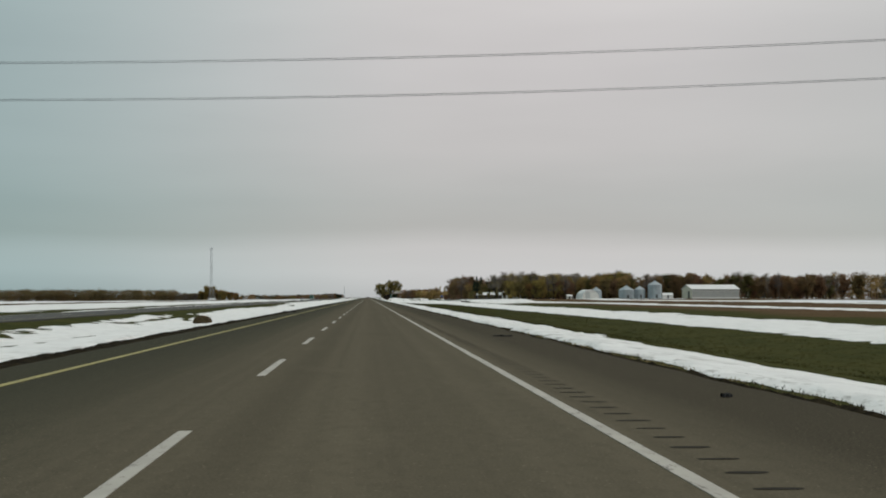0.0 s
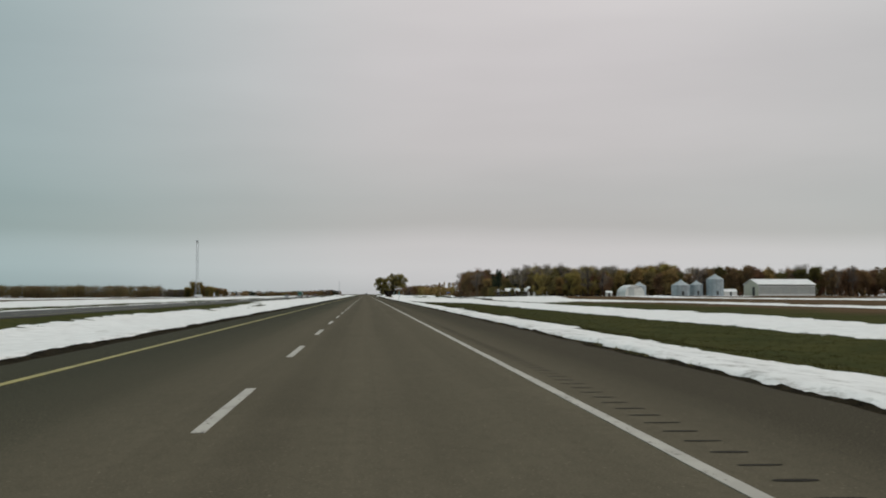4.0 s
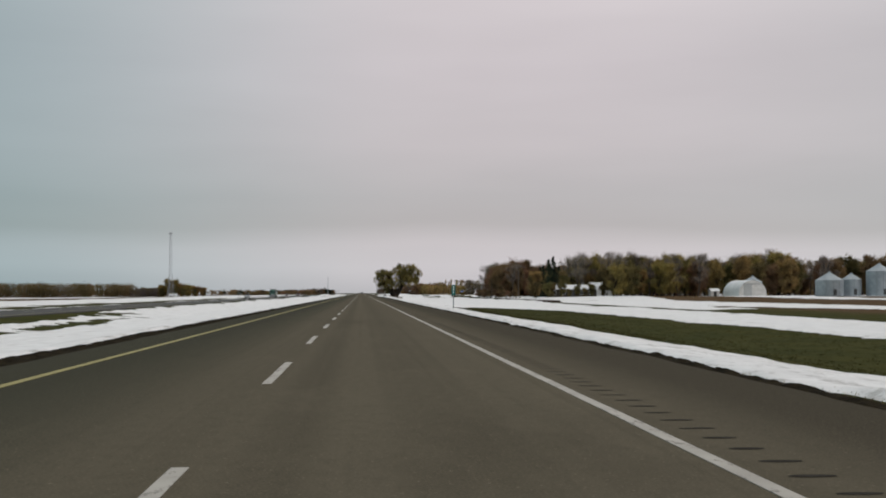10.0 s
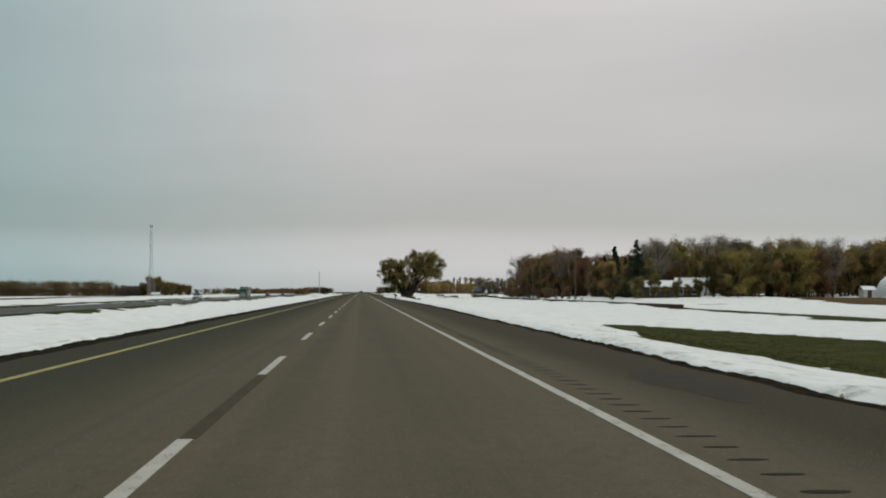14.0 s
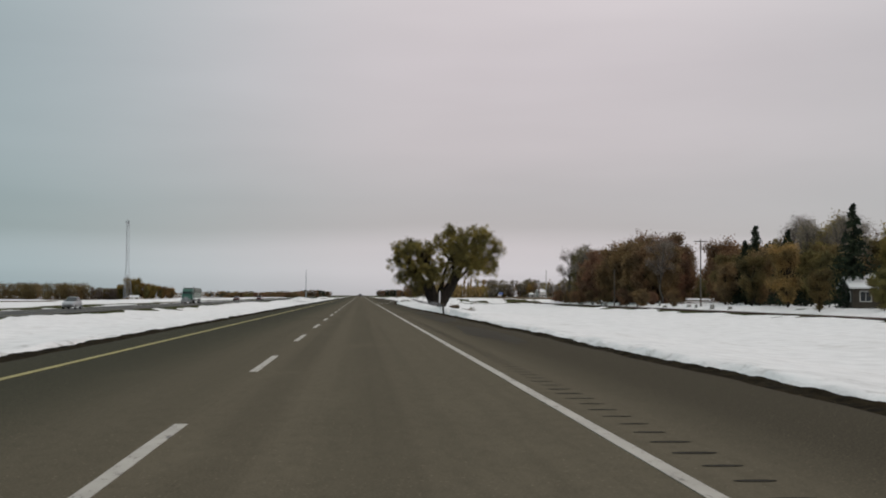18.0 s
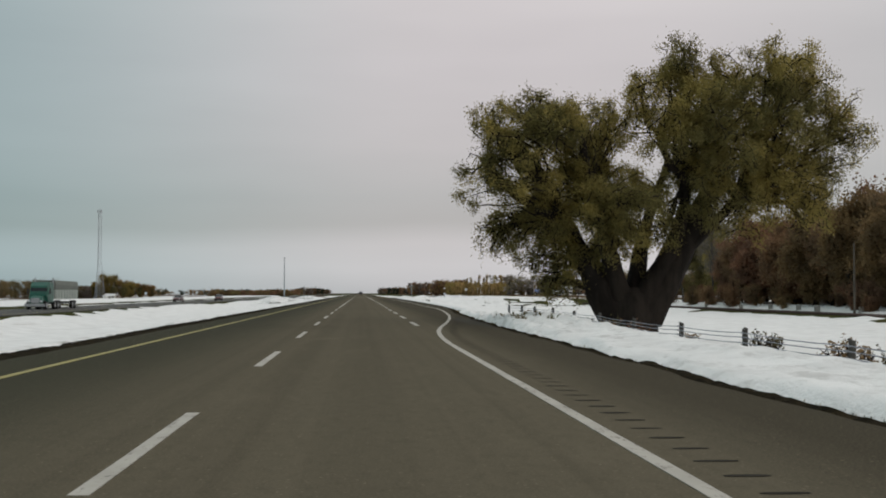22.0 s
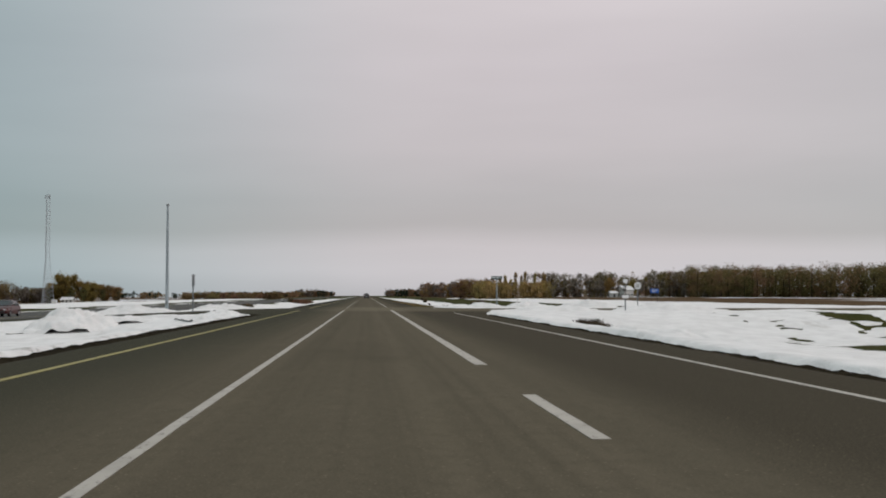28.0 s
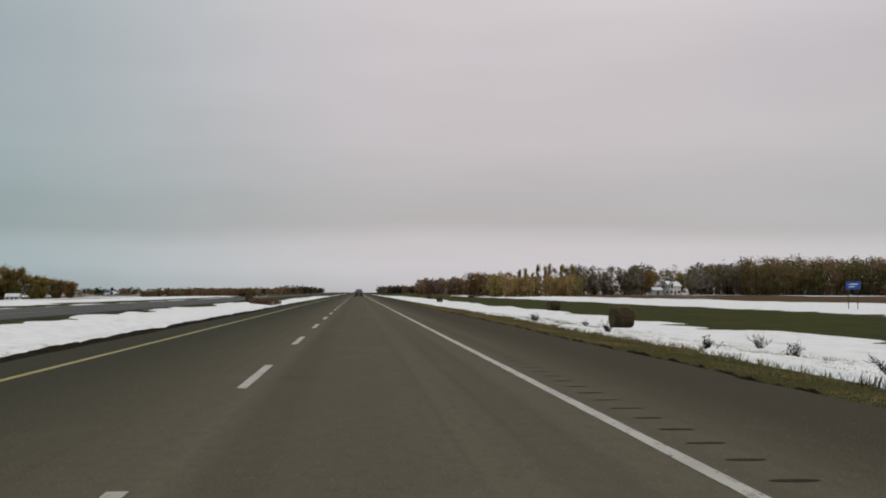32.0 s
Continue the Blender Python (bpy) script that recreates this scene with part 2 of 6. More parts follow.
def ground_material():
    m = Mat("field_and_verge", 0.95, 0.02)
    x, y, z = m.xyz()
    fine = m.noise(5.0, 5)
    mid = m.noise(0.35, 5)
    broad = m.noise(0.02, 4)
    grass = m.mix(m.ramp(mid, 0.35, 0.65), (0.046, 0.045, 0.012), (0.028, 0.034, 0.009))
    grass = m.mix(m.ramp(fine, 0.5, 0.75, 0, 0.55), grass, (0.10, 0.075, 0.03))
    # ploughed stubble further out, in rows along the road
    rows = m.noise(1.0, 3, (1.4, 0.01, 1))
    field = m.mix(m.ramp(rows, 0.35, 0.65), (0.066, 0.042, 0.022), (0.098, 0.062, 0.031))
    field = m.mix(m.ramp(mid, 0.5, 0.8, 0, 0.6), field, (0.05, 0.045, 0.018))
    ax = m.math("ABSOLUTE", x)
    wob = m.math("MULTIPLY", m.math("SUBTRACT", broad, 0.5), 50.0)
    far = m.ramp(m.math("ADD", ax, wob), 62, 74)
    col = m.mix(far, grass, field)
    # gravel edge of the pavement
    d = m.math("SUBTRACT", m.math("ADD", ax, m.math("MULTIPLY", mid, 0.5)), 6.0)
    gravel = m.ramp(m.math("ABSOLUTE", m.math("SUBTRACT", x, -5.2)), 0.5, 1.1, 1, 0)
    col = m.mix(gravel, col, (0.016, 0.013, 0.010))
    # drifted snow that is left on the far fields, in long streaks
    drift = m.noise(1.0, 5, (0.012, 0.004, 1), rough=0.6)
    far_snow = m.math("MULTIPLY", m.ramp(drift, 0.50, 0.56), m.ramp(m.math("ADD", ax, wob), 120, 150))
    col = m.mix(far_snow, col, (0.66, 0.67, 0.70))
    m.color(col)
    m.bump(fine, 0.7, 0.06)
    return m.m


GROUND = ground_material()


def snow_material():
    m = Mat("old_snow", 0.75, 0.25)
    fine = m.noise(16.0, 4)
    specks = m.noise(5.0, 6, rough=0.75)
    mid = m.noise(0.8, 5)
    dirt = m.ramp(m.noise(0.25, 6, (1.6, 0.5, 1), rough=0.65), 0.58, 0.74, 0, 0.5)
    c = m.mix(m.ramp(mid, 0.35, 0.7), (0.735, 0.725, 0.715), (0.63, 0.62, 0.61))
    c = m.mix(dirt, c, (0.36, 0.33, 0.29))
    c = m.mix(m.ramp(fine, 0.62, 0.72, 0, 0.35), c, (0.26, 0.24, 0.20))
    c = m.mix(m.ramp(specks, 0.66, 0.74, 0, 0.55), c, (0.16, 0.13, 0.09))
    # grit thrown by traffic on to the strip beside the shoulder
    x, y, z = m.xyz()
    near = m.math("MULTIPLY", m.ramp(x, 5.0, 6.5), m.ramp(x, 8.3, 10.6, 1, 0))
    near = m.math("MULTIPLY", near, m.ramp(y, 430, 500, 0.62, 0.36))
    spray = m.math("MAXIMUM", near, m.ramp(m.math("ABSOLUTE", m.math("ADD", x, 5.3)), 0.3, 1.0, 0.7, 0))
    grit = m.ramp(m.noise(1.6, 8, (1, 0.5, 1), rough=0.75), 0.50, 0.64, 0, 0.8)
    c = m.mix(m.math("MULTIPLY", spray, grit), c, (0.085, 0.068, 0.045))
    m.color(c)
    m.b.inputs["Subsurface Weight"].default_value = 0.0
    m.bump(m.math("ADD", m.math("MULTIPLY", mid, 3.0), fine), 0.5, 0.05)
    return m.m


SNOW = snow_material()
DIRT = simple("dirty_verge", (0.012, 0.010, 0.0065), (0.030, 0.023, 0.013), 3.5, 0.98, 0.02, bump=0.6, dist=0.05, world_space=True)
TRACK = simple("gravel_track", (0.070, 0.045, 0.035), (0.045, 0.032, 0.028), 0.5, 0.95, 0.1, bump=0.5, dist=0.04, world_space=True)


def leaf_material(name, c1, c2, c3):
    m = Mat(name, 0.8, 0.06)
    r, o = m.island(), m.rnd()
    col = m.mix(m.ramp(r, 0.2, 0.8), c1, c2)
    col = m.mix(m.ramp(m.noise(0.30, 3, world_space=True), 0.42, 0.62), col, c3)
    tone = m.n.new("ShaderNodeHueSaturation")
    tone.inputs["Saturation"].default_value = 0.95
    m.l.new(m.ramp(o, 0, 1, 0.82, 1.15), tone.inputs["Value"])
    m.l.new(m.ramp(m.math("FRACT", m.math("MULTIPLY", o, 7.3)), 0, 1, 0.478, 0.512), tone.inputs["Hue"])
    m.l.new(col, tone.inputs["Color"])
    m.color(tone.outputs[0])
    # thin leaves let some light through
    thin = m.n.new("ShaderNodeBsdfTranslucent")
    m.l.new(tone.outputs[0], thin.inputs["Color"])
    both = m.n.new("ShaderNodeMixShader")
    both.inputs[0].default_value = 0.38
    m.l.new(m.b.outputs[0], both.inputs[1])
    m.l.new(thin.outputs[0], both.inputs[2])
    m.l.new(both.outputs[0], m.n["Material Output"].inputs["Surface"])
    return m.m


LEAF_WILLOW = leaf_material("willow_leaves", (0.225, 0.185, 0.050), (0.310, 0.245, 0.066), (0.145, 0.128, 0.044))
LEAF_OAK = leaf_material("russet_leaves", (0.205, 0.122, 0.060), (0.260, 0.155, 0.074), (0.160, 0.105, 0.060))
LEAF_YELLOW = leaf_material("yellowing_leaves", (0.290, 0.210, 0.062), (0.360, 0.262, 0.078), (0.190, 0.150, 0.056))
LEAF_GREEN = leaf_material("olive_leaves", (0.155, 0.128, 0.046), (0.195, 0.156, 0.056), (0.112, 0.098, 0.042))
LEAF_GOLD = leaf_material("orange_leaves", (0.240, 0.160, 0.042), (0.300, 0.196, 0.052), (0.160, 0.115, 0.040))
LEAF_GREY = leaf_material("bare_twigs", (0.200, 0.170, 0.135), (0.265, 0.226, 0.180), (0.150, 0.128, 0.105))
LEAF_BRIGHT = leaf_material("bright_yellow_leaves", (0.34, 0.255, 0.085), (0.41, 0.305, 0.10), (0.24, 0.185, 0.068))
LEAF_SPRUCE = leaf_material("spruce_needles", (0.027, 0.038, 0.023), (0.042, 0.053, 0.030), (0.019, 0.027, 0.019))
BARK = simple("bark", (0.016, 0.013, 0.011), (0.032, 0.026, 0.021), 2.5, 0.95, 0.1, bump=0.8, dist=0.05, stretch=(1, 1, 0.25))
BARK_PALE = simple("pale_bark", (0.10, 0.088, 0.078), (0.06, 0.052, 0.046), 2.5, 0.95, 0.1, bump=0.5, dist=0.03, stretch=(1, 1, 0.3))
GALV = simple("galvanised_steel", (0.34, 0.38, 0.40), (0.26, 0.30, 0.32), 0.6, 0.55, 0.5, 0.35, bump=0.15)
# tower steel, with the distance haze mixed into its colour
TOWER_HAZED = simple("hazed_tower_paint", (0.42, 0.44, 0.46), (0.36, 0.38, 0.40), 1.2, 0.7, 0.3, 0.0, bump=0.1)
STEEL_GREY = simple("weathered_steel", (0.20, 0.21, 0.215), (0.27, 0.28, 0.285), 1.2, 0.6, 0.4, 0.3, bump=0.1)
WOOD_POST = simple("weathered_wood", (0.085, 0.080, 0.072), (0.055, 0.050, 0.044), 4, 0.9, 0.15, bump=0.6, stretch=(1, 1, 0.2))
WOOD_POLE = simple("pole_wood", (0.13, 0.11, 0.09), (0.085, 0.072, 0.06), 4, 0.9, 0.15, bump=0.5, stretch=(1, 1, 0.15))
WOOD_PALE = simple("silvered_pole_wood", (0.36, 0.35, 0.335), (0.28, 0.27, 0.26), 4, 0.9, 0.15, bump=0.5, stretch=(1, 1, 0.15))
WIRE = simple("steel_cable", (0.26, 0.28, 0.32), (0.20, 0.215, 0.25), 6, 0.6, 0.4, 0.4, bump=0)
CABLE = simple("power_cable", (0.16, 0.165, 0.18), (0.12, 0.125, 0.135), 1, 0.6, 0.4, 0.3, bump=0)
SIDING_CREAM = simple("cream_steel_siding", (0.60, 0.57, 0.47), (0.52, 0.50, 0.42), 0.4, 0.55, 0.4, bump=0.1)
SIDING_GREY = simple("grey_steel_siding", (0.40, 0.41, 0.40), (0.35, 0.36, 0.35), 0.4, 0.55, 0.4, bump=0.1)
ROOF_WHITE = simple("white_steel_roof", (0.70, 0.70, 0.69), (0.60, 0.60, 0.60), 0.3, 0.5, 0.4, bump=0.1)
SIDING_WHITE = simple("white_siding", (0.62, 0.61, 0.58), (0.52, 0.51, 0.48), 0.8, 0.7, 0.3, bump=0.1)
SIDING_BROWN = simple("brown_wood_siding", (0.062, 0.052, 0.040), (0.045, 0.038, 0.030), 1.2, 0.8, 0.2, bump=0.2)
SHINGLE = simple("dark_shingles", (0.050, 0.045, 0.042), (0.075, 0.068, 0.062), 1.5, 0.9, 0.2, bump=0.4)
DOOR_DARK = simple("dark_door", (0.050, 0.052, 0.050), (0.035, 0.036, 0.035), 1, 0.6, 0.4, bump=0.1)
HAY = simple("weathered_hay", (0.055, 0.042, 0.022), (0.030, 0.024, 0.014), 2.2, 0.95, 0.1, bump=1.0, dist=0.06)
HAY_END = simple("hay_spiral", (0.085, 0.064, 0.034), (0.045, 0.035, 0.020), 3.5, 0.95, 0.1, bump=1.0, dist=0.05)
SIGN_GREEN = simple("green_sign_sheeting", (0.012, 0.14, 0.115), (0.010, 0.12, 0.10), 1, 0.45, 0.4, bump=0)
SIGN_DARKGREEN = simple("dark_green_sign_sheeting", (0.016, 0.060, 0.060), (0.014, 0.052, 0.052), 1, 0.45, 0.4, bump=0)
SIGN_BLUE = simple("blue_sign_sheeting", (0.012, 0.075, 0.30), (0.010, 0.065, 0.26), 1, 0.45, 0.4, bump=0)
SIGN_WHITE = simple("white_sign_sheeting", (0.72, 0.72, 0.72), (0.66, 0.66, 0.66), 1, 0.45, 0.4, bump=0)
SIGN_BACK = simple("sign_back_aluminium", (0.38, 0.39, 0.40), (0.33, 0.34, 0.35), 2, 0.5, 0.5, 0.5, bump=0)
GRASS_DRY = leaf_material("dry_grass", (0.212, 0.150, 0.061), (0.281, 0.201, 0.088), (0.145, 0.112, 0.044))
GRASS_GREEN = leaf_material("green_grass", (0.048, 0.044, 0.014), (0.064, 0.054, 0.018), (0.034, 0.036, 0.011))
GRASS_DEAD = leaf_material("dead_weeds", (0.045, 0.034, 0.020), (0.070, 0.052, 0.030), (0.030, 0.024, 0.016))
CAR_RED = simple("dark_red_car_paint", (0.070, 0.012, 0.010), (0.055, 0.010, 0.009), 1, 0.3, 0.5, bump=0)
CAR_GREY = simple("dark_grey_car_paint", (0.030, 0.033, 0.038), (0.024, 0.026, 0.030), 1, 0.3, 0.5, bump=0)
CAR_SILVER = simple("silver_car_paint", (0.38, 0.39, 0.40), (0.33, 0.34, 0.35), 1, 0.3, 0.5, 0.4, bump=0)
TRUCK_GREEN = simple("green_truck_paint", (0.008, 0.085, 0.058), (0.006, 0.066, 0.046), 1, 0.35, 0.5, bump=0)
TARP_GREY = simple("grey_tarp", (0.150, 0.165, 0.145), (0.115, 0.130, 0.115), 0.7, 0.7, 0.3, bump=0.2)
TRAILER_PALE = simple("pale_trailer_box", (0.36, 0.40, 0.37), (0.30, 0.34, 0.31), 0.8, 0.6, 0.3, bump=0.1)
RUBBER = simple("tyre_rubber", (0.016, 0.016, 0.016), (0.024, 0.024, 0.024), 4, 0.9, 0.2, bump=0.2)
GLASS = Mat("dark_window_glass", 0.08, 0.5).color((0.012, 0.015, 0.018)).m
LAMP_WHITE = simple("headlamp_lens", (0.65, 0.66, 0.68), (0.55, 0.56, 0.58), 4, 0.15, 0.6, bump=0)
LAMP_RED = simple("tail_lamp_lens", (0.30, 0.012, 0.010), (0.22, 0.010, 0.009), 4, 0.2, 0.6, bump=0)
CONCRETE = simple("concrete", (0.30, 0.29, 0.27), (0.23, 0.22, 0.20), 1.5, 0.9, 0.2, bump=0.4)

# ================= mesh helpers =================
RNG = np.random.default_rng(11)


def mesh_of(name, verts, faces, material, smooth=False):
    me = bpy.data.meshes.new(name)
    me.from_pydata([tuple(v) for v in verts], [], [tuple(f) for f in faces])
    if material:
        me.materials.append(material)
    if smooth:
        me.polygons.foreach_set("use_smooth", [True] * len(me.polygons))
    me.update()
    return me


def grid_mesh(name, X, Y, Z, material, smooth=True):
    """A sheet from 2D arrays of coordinates."""
    r, c = X.shape
    me = bpy.data.meshes.new(name)
    v = np.stack([X, Y, Z], -1).reshape(-1, 3).astype(np.float32)
    i = np.arange((r - 1) * (c - 1))
    a = (i // (c - 1)) * c + i % (c - 1)
    q = np.stack([a, a + 1, a + 1 + c, a + c], 1).astype(np.int32)
    me.vertices.add(len(v))
    me.vertices.foreach_set("co", v.ravel())
    me.loops.add(q.size)
    me.loops.foreach_set("vertex_index", q.ravel())
    me.polygons.add(len(q))
    me.polygons.foreach_set("loop_start", np.arange(len(q), dtype=np.int32) * 4)
    me.polygons.foreach_set("use_smooth", np.full(len(q), smooth))
    me.update(calc_edges=True)
    me.validate()
    me.materials.append(material)
    return me


def quads_mesh(name, v, material):
    """Loose quads from an array n x 4 x 3."""
    me = bpy.data.meshes.new(name)
    n = len(v)
    me.vertices.add(n * 4)
    me.vertices.foreach_set("co", v.reshape(-1).astype(np.float32))
    me.loops.add(n * 4)
    me.loops.foreach_set("vertex_index", np.arange(n * 4, dtype=np.int32))
    me.polygons.add(n)
    me.polygons.foreach_set("loop_start", np.arange(n, dtype=np.int32) * 4)
    me.update(calc_edges=True)
    me.materials.append(material)
    return me


def thing(name, at, label, category, group="", kind="", turn=0.0):
    e = new(name)
    e.matrix_basis = pose(*at, 0, 0, turn)
    e.empty_display_size = 0.3
    return tagged(e, label, category, group, kind)


def part(name, data, parent, label=""):
    """Links a mesh (or a bmesh with its material) as one part under a thing or a part."""
    ob = new(name, data)
    ob.parent = parent
    if label:
        ob["label"] = label
    return ob


def bm_mesh(name, bm, material, smooth=False):
    me = bpy.data.meshes.new(name)
    bmesh.ops.recalc_face_normals(bm, faces=bm.faces)
    bm.to_mesh(me)
    bm.free()
    me.materials.append(material)
    if smooth:
        me.polygons.foreach_set("use_smooth", [True] * len(me.polygons))
    return me


def box(bm, x0, x1, y0, y1, z0, z1, bevel=0.0):
    vs = bmesh.ops.create_cube(bm, size=1.0)["verts"]
    bmesh.ops.scale(bm, vec=(x1 - x0, y1 - y0, z1 - z0), verts=vs)
    bmesh.ops.translate(bm, vec=((x0 + x1) / 2, (y0 + y1) / 2, (z0 + z1) / 2), verts=vs)
    if bevel:
        es = {e for v in vs for e in v.link_edges}
        bmesh.ops.bevel(bm, geom=list(es), offset=bevel, segments=2, affect="EDGES", profile=0.6)


def tube(bm, p, q, r0, r1, n=8, caps=True):
    p, q = Vector(p), Vector(q)
    m = Matrix.Translation((p + q) / 2) @ (q - p).to_track_quat("Z", "Y").to_matrix().to_4x4()
    bmesh.ops.create_cone(bm, cap_ends=caps, segments=n, radius1=r0, radius2=r1, depth=(q - p).length, matrix=m)


def box_part(name, parent, material, x0, x1, y0, y1, z0, z1, bevel=0.0, label=""):
    bm = bmesh.new()
    box(bm, x0, x1, y0, y1, z0, z1, bevel)
    return part(name, bm_mesh(name, bm, material), parent, label)


def tube_part(name, parent, material, p, q, r0, r1, n=10, label="", smooth=True):
    bm = bmesh.new()
    tube(bm, p, q, r0, r1, n)
    return part(name, bm_mesh(name, bm, material), parent, label)


def hash2(i, j, seed):
    h = (i.astype(np.int64) * 374761393 + j.astype(np.int64) * 668265263 + seed * 974634777) & 0xFFFFFFFF
    h = ((h ^ (h >> 13)) * 1274126177) & 0xFFFFFFFF
    return ((h ^ (h >> 16)) & 0xFFFF) / 65535.0


def vnoise(x, y, seed=0):
    x, y = np.asarray(x, float), np.asarray(y, float)
    xi, yi = np.floor(x), np.floor(y)
    u, v = x - xi, y - yi
    u, v = u * u * (3 - 2 * u), v * v * (3 - 2 * v)
    a, b = hash2(xi, yi, seed), hash2(xi + 1, yi, seed)
    c, d = hash2(xi, yi + 1, seed), hash2(xi + 1, yi + 1, seed)
    return (a * (1 - u) + b * u) * (1 - v) + (c * (1 - u) + d * u) * v - 0.5


def fbm(x, y, seed=0, octaves=4):
    out, amp = 0.0, 1.0
    for o in range(octaves):
        out = out + amp * vnoise(x * 2 ** o, y * 2 ** o, seed + o)
        amp *= 0.5
    return out


def smooth(a, b, x):
    t = np.clip((np.asarray(x, float) - a) / (b - a), 0, 1)
    return t * t * (3 - 2 * t)


# ================= terrain =================
KNOTS_X = [-4000, -400, -160, -70, -50, -44, -42, -30, -27, -22, -15, -10, -6.2, -4.7, 7.1, 8.0, 14, 20, 24, 45, 60, 100, 130, 400, 4000]
KNOTS_Z = [-0.6, -0.9, -1.1, -1.5, -1.7, -1.3, -1.02, -1.02, -1.45, -1.9, -1.75, -0.9, -0.16, -0.07, -0.07, -0.09, -0.85, -1.5, -1.65, -1.6, -1.45, -1.0, -0.4, 0.2, 0.2]


def pave_right(y):
    """Outer edge of the paved shoulder, which widens for the turning lane."""
    return np.interp(y, [0, 430, 480, 560, 605, 625, 645, 690, 705, 720, 728, 740, 770, 840, 925, 940, 952, 1100], [6.85, 6.85, 7.15, 7.15, 6.68, 6.35, 6.45, 6.62, 7.05, 7.55, 8.2, 8.7, 9.1, 9.25, 9.25, 8.0, 7.05, 7.0])


def lane_shift(y):
    return pave_right(y) - 7.1


def opposite_widening(y):
    """Share of the extra lane on the opposite road past the crossing."""
    return smooth(925, 950, y) * (1 - smooth(1180, 1260, y))


def crossing_top(x):
    """Height of the crossing, which ramps down to the lower opposite road."""
    return np.interp(x, [-31, -9], [-0.95, -0.006])


def crossing(y):
    return smooth(894, 907, y) * (1 - smooth(936, 952, y))


def gz(x, y):
    """Height of the ground."""
    x, y = np.asarray(x, float), np.asarray(y, float)
    xs = np.where(x > 5.5, np.maximum(5.5, x - lane_shift(y)), x)
    xs = np.where(x < -8, x - 5.0 * opposite_widening(y) * smooth(-8, -20, x) * (1 - smooth(-24, -29, x)), xs)
    z = np.interp(xs, KNOTS_X, KNOTS_Z)
    z = z - 4.6 * (1 - smooth(-280, -60, x)) * smooth(500, 1500, y)
    shallow = 0.34 * smooth(636, 668, y) * (1 - smooth(688, 706, y)) * smooth(7.5, 9, x) * (1 - smooth(16, 26, x))
    z = z * (1 - shallow)
    z = z + 0.62 * np.exp(-((x - 53.5) / 4.5) ** 2) * smooth(585, 620, y) * (1 - smooth(890, 905, y))
    z = z + 0.7 * np.exp(-((x - 170) / 75) ** 2 - ((y - 670) / 80) ** 2)
    z = z + 0.95 * smooth(56, 63, x) * (1 - smooth(92, 130, x)) * smooth(610, 650, y) * (1 - smooth(880, 900, y))
    c = crossing(y) * (1 - smooth(60, 110, x)) * smooth(-48, -43, x)
    z = z * (1 - c) + (crossing_top(x) - 0.084) * c
    out = smooth(9, 22, np.abs(x - 1))
    return z + 0.10 * out * fbm(x * 0.11, y * 0.07, 3, 3) + 0.5 * smooth(60, 160, np.abs(x)) * fbm(x * 0.008, y * 0.006, 5, 3)


def steps(*runs):
    """Coordinates in runs of (from, to, step)."""
    out = []
    for a, b, s in runs:
        out += list(np.arange(a, b - 1e-6, s))
    return np.array(out + [runs[-1][1]])


gx = steps((-3800, -800, 500), (-800, -200, 60), (-200, -60, 10), (-60, -46, 2), (-46, -26, 1), (-26, -4, 0.7), (-4, 7, 2.75),
           (7, 27, 0.6), (27, 70, 2), (70, 140, 6), (140, 500, 25), (500, 3800, 550))
gy = steps((-600, -40, 80), (-40, 1080, 3), (1080, 1500, 14), (1500, 2200, 60), (2200, 4900, 300))
GX, GY = np.meshgrid(gx, gy)
ground = new("ground", grid_mesh("ground", GX, GY, gz(GX, GY), GROUND))
tagged(ground, "flat farmland with ploughed fields and olive grass verges", "ground", kind="structure")

# ================= roads =================


def slab(name, ring, top, depth, material):
    """A flat slab with the outline given."""
    bm = bmesh.new()
    high = top if callable(top) else lambda x: top
    up = [bm.verts.new((x, y, high(x))) for x, y in ring]
    dn = [bm.verts.new((x, y, high(x) - depth)) for x, y in ring]
    bm.faces.new(up)
    for i in range(len(ring)):
        j = (i + 1) % len(ring)
        bm.faces.new((up[i], dn[i], dn[j], up[j]))
    return bm_mesh(name, bm, material)


def ribbon(name, ys, xl, xr, top, depth, material):
    """A long slab between two edges that may wander."""
    n = len(ys)
    v = [(a, y, top) for a, y in zip(xl, ys)] + [(b, y, top) for b, y in zip(xr, ys)]
    v += [(a, y, top - depth) for a, y in zip(xl, ys)] + [(b, y, top - depth) for b, y in zip(xr, ys)]
    fs = []
    for i in range(n - 1):
        fs += [(i, n + i, n + i + 1, i + 1), (i, i + 1, 2 * n + i + 1, 2 * n + i), (n + i + 1, n + i, 3 * n + i, 3 * n + i + 1)]
    fs += [(0, 2 * n, 3 * n, n), (n - 1, 2 * n - 1, 4 * n - 1, 3 * n - 1)]
    return mesh_of(name, v, fs, material)


ry = steps((-400, -20, 20), (-20, 1100, 0.8), (1100, 1600, 10), (1600, 4850, 100))
left_edge = -4.68 + 0.10 * fbm(ry * 0.6, ry * 0 + 3, 21, 4)
right_edge = pave_right(ry) + 0.16 * fbm(ry * 0.5, ry * 0 + 9, 22, 4)
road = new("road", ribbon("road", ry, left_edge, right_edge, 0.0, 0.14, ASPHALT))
tagged(road, "grey-brown asphalt carriageway of a divided highway", "road", kind="structure")



